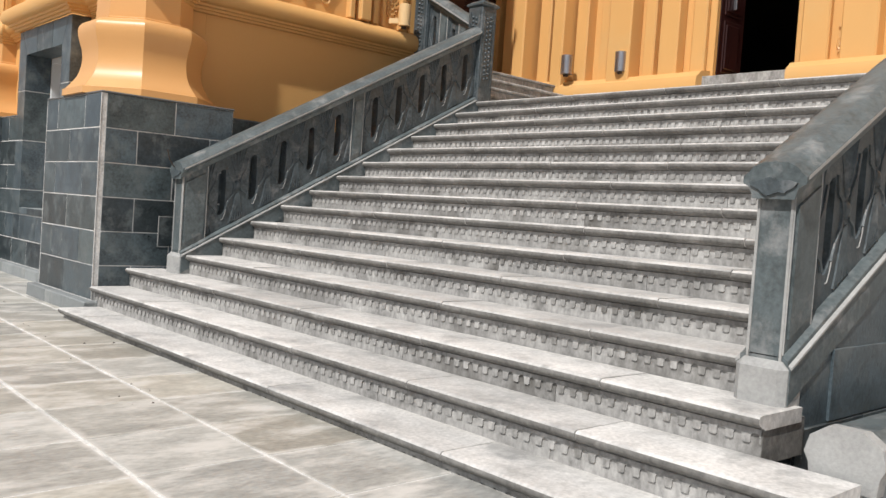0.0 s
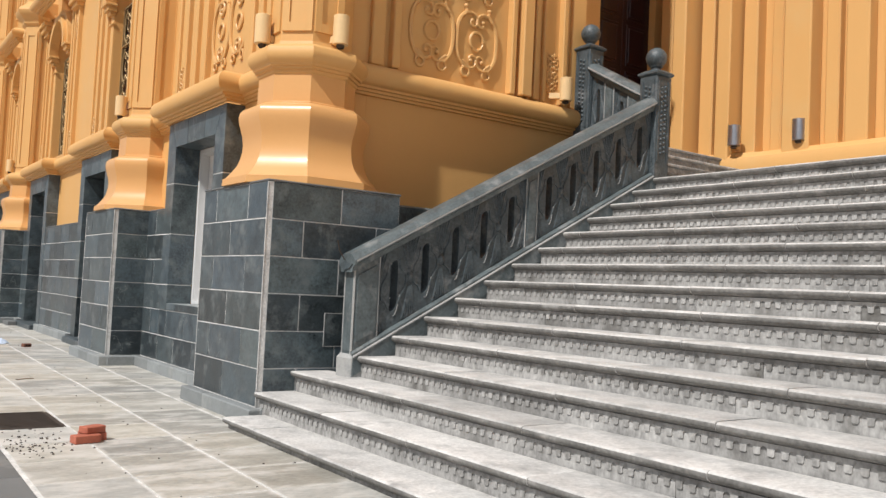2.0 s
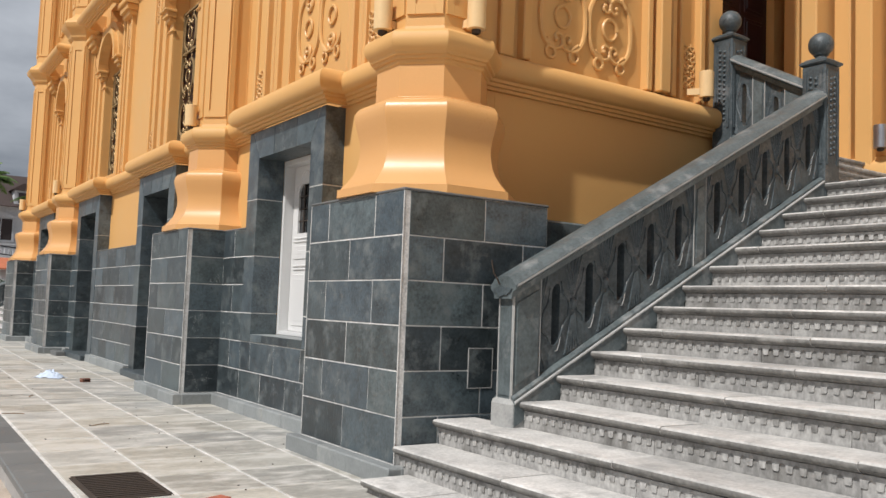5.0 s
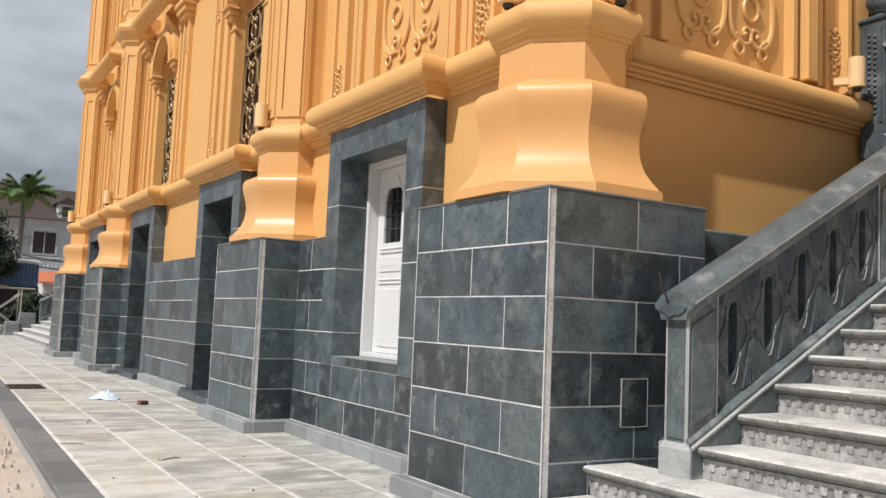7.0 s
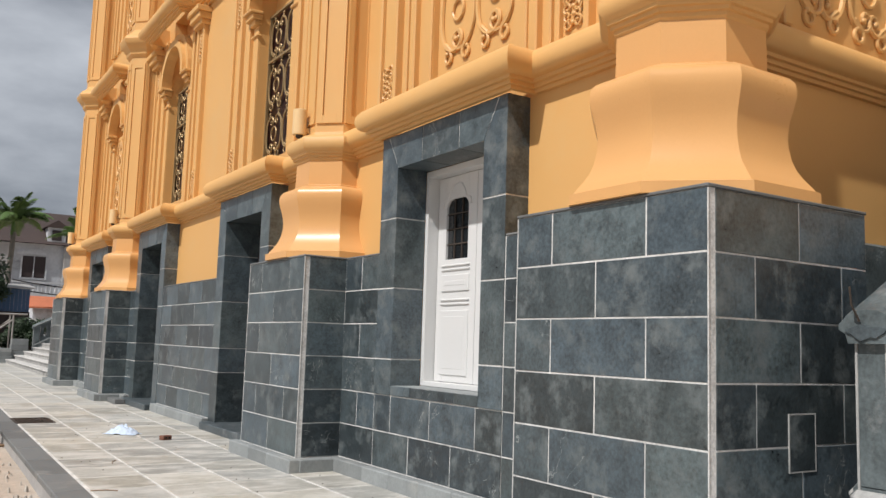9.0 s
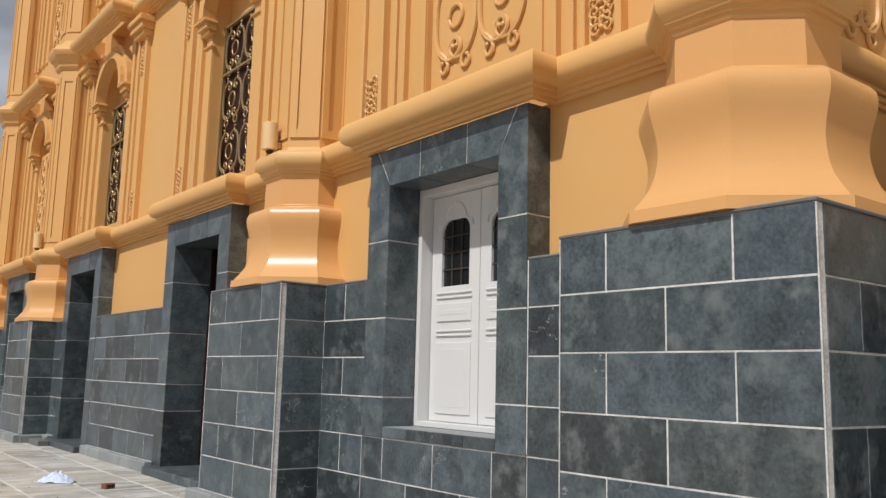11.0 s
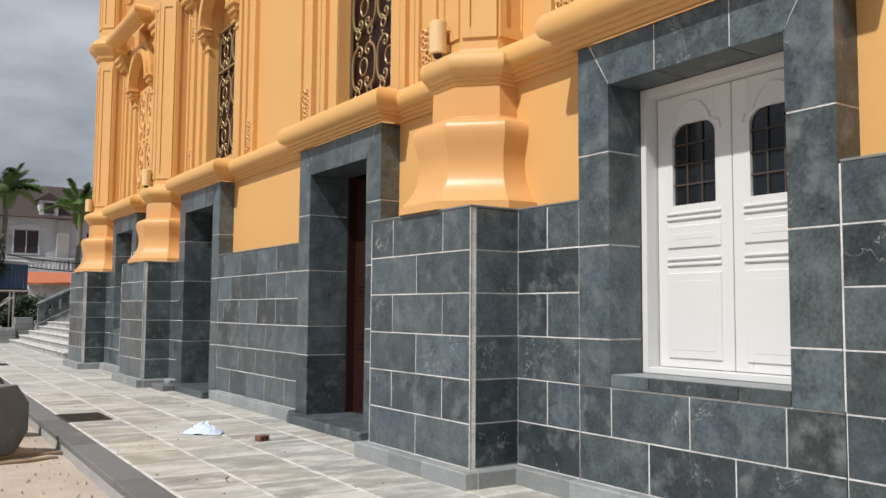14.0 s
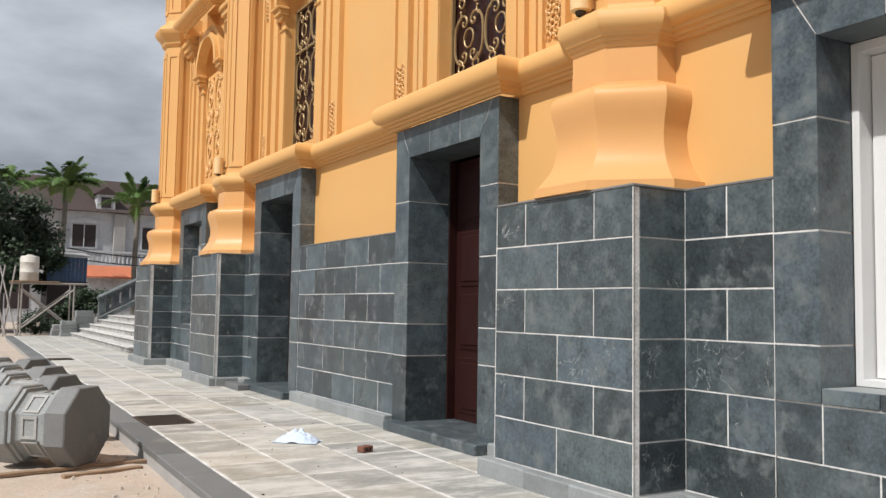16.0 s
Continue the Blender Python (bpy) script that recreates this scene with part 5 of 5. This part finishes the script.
cloth = part("cloth", bm, M_CLOTH, None, "", 60)
cloth.matrix_world = pose(2.27, 17.62, FLOOR + 0.002, 0, 0, -42) @ Matrix.Diagonal((0.85, 0.85, 1.0, 1))
tagged(cloth, "crumpled pale blue and white cloth on the paving", "cloth")
for x, y, ang in ((1.85, 12.2, 30), (1.62, 15.0, 70), (1.2, 13.3, -20)):
    bm = bmesh.new()
    tube(bm, [(-0.12, 0, 0.006), (0, 0.02, 0.008), (0.1, 0.0, 0.006)], 0.005, 5)
    t = part("twig", bm, M_PLANK)
    t.matrix_world = pose(x, y, FLOOR, 0, 0, ang)
    tagged(t, "thin dry stick lying on the paving", "stick")


def column_drum(x, y, z, rz, length, r, label):
    """A lying octagonal stone pedestal with stepped collars."""
    d = thing("stone_pedestal", label, "stone pedestal", "stone pedestals lying in a row", pose(x, y, z, 0, 0, rz))
    def ring(xx, rr):
        k = rr / math.cos(math.pi / 8)
        return [(xx, k * math.cos((i + 0.5) * math.pi / 4), r + k * math.sin((i + 0.5) * math.pi / 4)) for i in range(8)]
    bm = bmesh.new()
    loft(bm, [ring(xx, rr) for xx, rr in ((0, r - 0.01), (0.012, r), (0.20, r), (0.21, r - 0.01))])
    part("base_block", bm, M_KERB, d, "smooth grey stone end")
    bm = bmesh.new()
    L = length
    loft(bm, [ring(xx, rr) for xx, rr in ((0.211, r * 0.93), (0.25, r * 0.93), (0.255, r * 0.85), (0.29, r * 0.80), (L - 0.29, r * 0.80), (L - 0.255, r * 0.85), (L - 0.25, r * 0.93), (L - 0.211, r * 0.93))])
    part("shaft", bm, M_BASE, d)
    bm = bmesh.new()
    loft(bm, [ring(xx, rr) for xx, rr in ((L - 0.21, r - 0.01), (L - 0.2, r), (L - 0.012, r), (L, r - 0.01))])
    part("top_block", bm, M_BASE, d)
    bm = bmesh.new()
    for f in range(8):
        a = f * math.pi / 4
        n_ = Vector((0, math.cos(a), math.sin(a)))
        t_ = Vector((0, -math.sin(a), math.cos(a)))
        o_ = Vector((0, 0, r)) + n_ * (r * 0.80 - 0.002)
        for u0, u1, v0, v1 in ((0.32, L - 0.32, -0.10, -0.075), (0.32, L - 0.32, 0.075, 0.10), (0.32, 0.345, -0.074, 0.074), (L - 0.345, L - 0.32, -0.074, 0.074)):
            pts = [o_ + t_ * v + Vector((u, 0, 0)) for u, v in ((u0, v0), (u1, v0), (u1, v1), (u0, v1))]
            extrude_poly(bm, pts, n_ * 0.014)
    part("panel_rim", bm, M_EDGE, d)
    return d


for k, (x, y, rz, L) in enumerate(((0.36, 17.95, 138, 0.80), (0.34, 19.35, 135, 0.85), (0.36, 20.7, 135, 0.85), (0.32, 22.2, 132, 0.85))):
    column_drum(x, y, -0.125 + 0.03, rz, L, 0.35, "octagonal carved grey stone pedestal lying on the dirt")
for x, y, rz in ((0.1, 25.2, 95), (0.45, 25.6, 90)):
    bm = bmesh.new()
    box(bm, -0.15, -0.15, 0, 0.15, 0.15, 0.42, 0.03)
    t = part("stone_block_loose", bm, M_CARVED)
    t.matrix_world = pose(x, y, -0.14, 0, 0, rz)
    tagged(t, "rough dark grey stone block standing on dirt", "stone block", "loose stone blocks")
for x, y, rz, L in ((0.25, 17.9, 8, 1.3), (0.45, 17.6, 14, 0.7)):
    bm = bmesh.new()
    box(bm, -L / 2, -0.04, 0, L / 2, 0.04, 0.03, 0.004)
    t = part("timber_batten", bm, M_PLANK)
    t.matrix_world = pose(x, y, -0.125, 0, 0, rz)
    tagged(t, "thin weathered timber batten lying on dirt", "batten")

# ---- far end: north steps ----
north = tagged(new("north_steps"), "pale stone steps beyond the end of the front", "steps", kind="structure")
for k in range(5):
    bm = bmesh.new()
    box(bm, 3.54 + 0.33 * k, 33.4, 0.0 if k == 0 else 0.03 + 0.17 * k - 0.03, 7.5, 45.0, 0.03 + 0.17 * (k + 1) - 0.045)
    part("riser", bm, M_RISER, north)
    bm = bmesh.new()
    box(bm, 3.50 + 0.33 * k, 33.38, 0.03 + 0.17 * (k + 1) - 0.044, 7.5, 45.02, 0.03 + 0.17 * (k + 1), 0.012)
    part("tread", bm, M_TREAD, north)
bal_n = balustrade(2.6, 0.52, 6, 0.9, "grey stone balustrade of the far steps", False)
bal_n.matrix_world = pose(4.5, 45.2, 0.75)
for x, y, w, h in ((3.5, 45.6, 0.6, 0.6), (4.1, 45.9, 0.7, 1.0)):
    for q in range(4):
        bm = bmesh.new()
        box(bm, -w / 2 + 0.02 * (q % 2), -0.25, 0, w / 2 - 0.015 * q, 0.25, h / 4 - 0.002, 0.012)
        t = part("stone_slab", bm, M_BASE)
        t.location = (x, y, FLOOR + q * h / 4)
        tagged(t, "cut grey stone slab lying in a small stack", "stone slab", "stacked stone slabs")

# ---- scaffold and water tank ----
scaf = thing("scaffold_platform", "rusty tube platform with crossed braces", "scaffold")
SX0, SX1, SY0, SY1, SZ = 2.13, 4.2, 50.0, 51.4, 2.15
def pole(a, e, r=0.035, name="pole"):
    bm = bmesh.new()
    tube(bm, [a, e], r, 8)
    part(name, bm, M_SCAFF, scaf)
for x in (SX0, SX1):
    for y in (SY0, SY1):
        pole((x, y, -0.15), (x, y, SZ))
for y in (SY0, SY1):
    pole((SX0 - 0.4, y, SZ), (SX1 + 0.6, y, SZ), name="beam")
    pole((SX0, y, 0.2), (SX1, y, 1.9), name="brace")
    pole((SX0, y, 1.9), (SX1, y, 0.2), name="brace")
for x in (0.6, 1.1, 1.5):
    pole((x, 50.4, -0.15), (x + 0.4, 50.8, 2.9))
    pole((x + 0.5, 50.1, -0.15), (x - 0.2, 50.9, 2.9))
bm = bmesh.new()
box(bm, SX0 - 0.4, SY0 - 0.1, SZ + 0.036, SX1 - 0.6, SY1 + 0.1, SZ + 0.09, 0.008)
part("deck", bm, M_PLANK, scaf)
tank = thing("water_tank", "grimy white upright plastic water tank on the platform", "water tank", at=pose(2.45, 50.8, SZ + 0.092) @ Matrix.Diagonal((0.7, 0.7, 0.72, 1)))
bm = bmesh.new()
lathe(bm, 0, 0, [(0.52, 0), (0.55, 0.04), (0.55, 0.5), (0.57, 0.53), (0.55, 0.56), (0.55, 1.1), (0.57, 1.13), (0.55, 1.16), (0.54, 1.45), (0.48, 1.52), (0.2, 1.56)], 28)
part("barrel", bm, M_TANK, tank, smooth=40)
bm = bmesh.new()
lathe(bm, 0, 0, [(0.2, 1.555), (0.2, 1.60), (0.15, 1.62)], 16)
part("lid", bm, M_TANK, tank, smooth=40)
shed = thing("blue_shed", "dark blue sheet metal lean-to with a ribbed roof", "shed")
bm = bmesh.new()
box(bm, 3.8, 57.0, -0.15, 5.7, 60.0, 2.4)
part("shed_base", bm, M_SHUTTER, shed)
for k in range(10):
    bm = bmesh.new()
    box(bm, 3.75 + 0.19 * k, 56.93, 2.4, 3.93 + 0.19 * k, 57.0, 3.65, 0.01)
    part("metal_sheet", bm, M_BLUE, shed)
bm = bmesh.new()
extrude_poly(bm, [(3.6, 56.6, 3.65), (5.9, 56.6, 3.65), (5.9, 60.2, 4.0), (3.6, 60.2, 4.0)], (0, 0, 0.06))
part("roof", bm, M_PALEWALL, shed)
slabs = thing("slab_stack", "low stack of grey stone slabs near the scaffold", "stone stack")
for q in range(4):
    bm = bmesh.new()
    box(bm, 3.2 + 0.03 * q, 48.6, -0.15 + 0.14 * q, 4.9 - 0.05 * q, 49.3, -0.02 + 0.14 * q, 0.015)
    part("slab", bm, M_BASE, slabs)

# ---- neighbouring house ----
house = thing("neighbour_house", "weathered white two-storey house with brown tile roof", "house")
HX0, HX1, HY = 3.0, 24.0, 78.0
bm = bmesh.new()
box(bm, HX0, HY, -0.15, HX1, HY + 9, 8.2)
part("wall", bm, M_FARWALL, house)
bm = bmesh.new()
extrude_poly(bm, [(HX0 - 0.5, HY - 0.6, 8.15), (HX0 - 0.5, HY + 4.5, 11.2), (HX0 - 0.5, HY + 9.6, 8.15)], (HX1 - HX0 + 1, 0, 0))
part("roof", bm, M_ROOF, house, "brown clay tile roof")
for x in (8.2, 13.2, 17.6, 22.0, 3.9):
    win = part("window", (lambda b: (box(b, x - 0.82, HY - 0.06, 5.5, x + 0.82, HY + 0.05, 7.15), b)[1])(bmesh.new()), M_SHUTTER, house, "dark closed shutters")
    bm = bmesh.new()
    for a, e, z0, z1 in ((-0.95, -0.82, 5.45, 7.25), (0.82, 0.95, 5.45, 7.25), (-1.2, 1.2, 7.25, 7.37), (-1.0, 1.0, 5.35, 5.45), (-0.03, 0.03, 5.5, 7.15)):
        box(bm, x + a, HY - 0.12, z0, x + e, HY + 0.02, z1)
    extrude_poly(bm, [(x - 1.2, HY - 0.12, 7.37), (x + 1.2, HY - 0.12, 7.37), (x, HY - 0.12, 7.75)], (0, 0.1, 0))
    part("window_frame", bm, M_FARWALL, win)
    bm = bmesh.new()
    box(bm, x - 0.8, HY - 0.05, 0.8, x + 0.8, HY + 0.05, 3.0)
    part("window", bm, M_SHUTTER, house)
for x in (6.0, 10.7, 15.4, 19.8):
    bm = bmesh.new()
    box(bm, x - 0.45, HY - 0.35, -0.15, x + 0.45, HY - 0.001, 8.1, 0.04)
    part("pilaster", bm, M_PALEWALL, house)
bm = bmesh.new()
box(bm, HX0, HY - 0.9, 4.0, HX1, HY - 0.36, 4.25)
box(bm, HX0, HY - 0.85, 5.05, HX1, HY - 0.65, 5.2)
part("balcony", bm, M_FARWALL, house)
for k in range(70):
    bm = bmesh.new()
    x = HX0 + 0.15 + k * 0.3
    lathe(bm, x, HY - 0.75, [(0.05, 4.25), (0.09, 4.45), (0.05, 4.7), (0.06, 5.05)], 6)
    part("baluster", bm, M_FARWALL, house)
dorm = part("dormer", (lambda b: (box(b, 9.0, HY - 0.2, 8.3, 10.3, HY + 2.5, 9.5), b)[1])(bmesh.new()), M_FARWALL, house)
bm = bmesh.new()
box(bm, 9.3, HY - 0.26, 8.5, 10.0, HY - 0.18, 9.3)
part("window", bm, M_SHUTTER, dorm)
bm = bmesh.new()
extrude_poly(bm, [(8.75, HY - 0.35, 9.5), (10.55, HY - 0.35, 9.5), (9.65, HY - 0.35, 10.1)], (0, 2.5, 0))
part("dormer_roof", bm, M_ROOF, dorm)
low = thing("low_house", "low outbuilding with an orange tile roof", "house")
bm = bmesh.new()
box(bm, 7.2, 68, -0.15, 12, 72, 2.9)
part("wall", bm, M_FARWALL, low)
bm = bmesh.new()
extrude_poly(bm, [(6.9, 67.5, 2.9), (12.3, 67.5, 2.9), (12.3, 70, 3.7), (6.9, 70, 3.7)], (0, 0, 0.1))
part("roof", bm, M_REDTILE, low)


# ---- plants ----
def palm(x, y, h, seed, fronds=17, size=3.0):
    g = random.Random(seed)
    p = thing("palm_tree", "tall palm with a grey trunk and arching feathery fronds", "palm tree", "palms before the house", pose(x, y, -0.15))
    bm = bmesh.new()
    tube(bm, [(0.05 * math.sin(k), 0, h * k / 8) for k in range(9)], 0.2, 10, 0.75)
    part("trunk", bm, M_BARK, p, smooth=50)
    bm = bmesh.new()
    tube(bm, [(0, 0, h - 0.2), (0, 0, h + 0.7)], 0.15, 8, 0.6)
    for k in range(fronds):
        a = k * 2.4 + g.uniform(-0.2, 0.2)
        el = g.uniform(0.35, 1.45)
        L = size * g.uniform(0.8, 1.1)
        pts = []
        for q in range(13):
            s = q / 12
            out = L * s * math.cos(el) * (1 - 0.1 * s)
            up = h + 0.6 + L * (s * math.sin(el) - 0.62 * s * s * (0.6 + 0.4 * math.cos(el)))
            pts.append(Vector((math.cos(a) * out, math.sin(a) * out, up)))
        tube(bm, pts, 0.028, 5, 0.3)
        sidev = Vector((-math.sin(a), math.cos(a), 0))
        for q in range(4, 48):
            s = q / 48
            i0 = min(11, int(s * 12))
            p0 = pts[i0].lerp(pts[i0 + 1], s * 12 - i0)
            d = (pts[i0 + 1] - pts[i0]).normalized()
            ll = 0.62 * math.sin(math.pi * min(1, s * 0.85 + 0.12)) * g.uniform(0.8, 1.15)
            for sd in (-1, 1):
                tip = p0 + sidev * sd * ll * 0.8 + d * ll * 0.45 + Vector((0, 0, -ll * g.uniform(0.2, 0.6)))
                mid = p0.lerp(tip, 0.5) + Vector((0, 0, ll * 0.08))
                w = d * 0.028
                v = [bm.verts.new(c) for c in (p0 - w, p0 + w, mid + w * 1.3, tip, mid - w * 1.3)]
                bm.faces.new(v)
    part("crown", bm, M_PALM, p)
    return p


palm(5.2, 64.0, 7.6, 3, 22, 3.6)
palm(9.7, 66.0, 7.0, 8, 22, 3.7)
palm(12.6, 68.0, 7.4, 12, 15, 2.5)
palm(1.9, 62.0, 7.2, 21, 16, 2.4)


def leafy(name, label, cat, x, y, h, spread, seed, clumps, leaves, trunk=True, leaf=0.13):
    g = random.Random(seed)
    t = thing(name, label, cat, "", pose(x, y, -0.15))
    centres = []
    for k in range(clumps):
        a, r = g.uniform(0, 6.28), spread * math.sqrt(g.random())
        zz = h * (0.35 + 0.6 * g.random()) if trunk else h * (0.1 + 0.8 * g.random())
        k2 = 1 - 0.55 * abs(zz / h - 0.5)
        centres.append(Vector((r * math.cos(a) * k2, r * math.sin(a) * k2, zz)))
    bm = bmesh.new()
    tube(bm, [(0, 0, 0), (0.1, 0.05, h * 0.3), (0, 0, h * 0.6)], 0.16 if trunk else 0.05, 8, 0.6)
    for c in centres[:12]:
        tube(bm, [(0.05, 0.02, h * 0.25), c * 0.6 + Vector((0, 0, h * 0.12)), c], 0.05 if trunk else 0.02, 5, 0.4)
    part("trunk", bm, M_BARK, t, smooth=50)
    bm = bmesh.new()
    for c in centres:
        cr = spread * g.uniform(0.22, 0.38)
        for k in range(leaves):
            v = Vector((g.gauss(0, 1), g.gauss(0, 1), g.gauss(0, 0.8)))
            v = c + v.normalized() * cr * g.random() ** 0.4
            d = Vector((g.gauss(0, 1), g.gauss(0, 1), g.gauss(-0.3, 0.6))).normalized() * leaf * g.uniform(0.7, 1.5)
            s = d.orthogonal().normalized() * leaf * 0.35
            q = [bm.verts.new(p) for p in (v, v + d * 0.5 + s, v + d, v + d * 0.5 - s)]
            bm.faces.new(q)
    part("crown", bm, M_LEAF, t)
    return t


leafy("tree", "dense dark green broadleaf tree", "tree", 1.6, 57.0, 6.9, 2.5, 5, 46, 260, True, 0.2)
leafy("tree", "dense dark green broadleaf tree", "tree", -1.0, 56.0, 7.8, 3.4, 15, 46, 260, True, 0.2)
leafy("shrub", "bushy green shrub behind the scaffold", "shrub", 5.5, 54.0, 2.3, 1.2, 6, 22, 160, False, 0.13)
leafy("shrub", "bushy green shrub behind the scaffold", "shrub", 4.2, 53.5, 1.7, 1.0, 9, 18, 150, False, 0.12)
leafy("shrub", "low green weeds by the scaffold", "shrub", 2.9, 52.6, 1.0, 0.9, 10, 14, 120, False, 0.1)
cable = thing("overhead_cable", "black overhead cable slung between houses", "cable")
for dz in (0.0, -0.5):
    bm = bmesh.new()
    tube(bm, [(5.0 + 1.2 * k, 60.0 + 1.0 * k, 4.3 - 0.12 * k + 0.02 * k * k + dz) for k in range(12)], 0.035, 5)
    part("cable", bm, M_BLACK, cable)
# small plaster emblem beside the main door
bm = bmesh.new()
rosette(bm, 0.36, 0.46, lambda u, v, d: Vector((10.995 - d, 4.71 + u, 3.60 + v)), 0.02, 31)
part("flower_relief", bm, M_RELIEF, bpy.data.objects["wall_porch_east"], smooth=50)
# loose step block before the third bay's door
bm = bmesh.new()
box(bm, 3.22, 22.72, FLOOR + 0.001, 3.405, 23.42, 0.12, 0.008)
t = part("step_block", bm, M_KERB)
tagged(t, "grey stone step block set before a doorway", "step block")
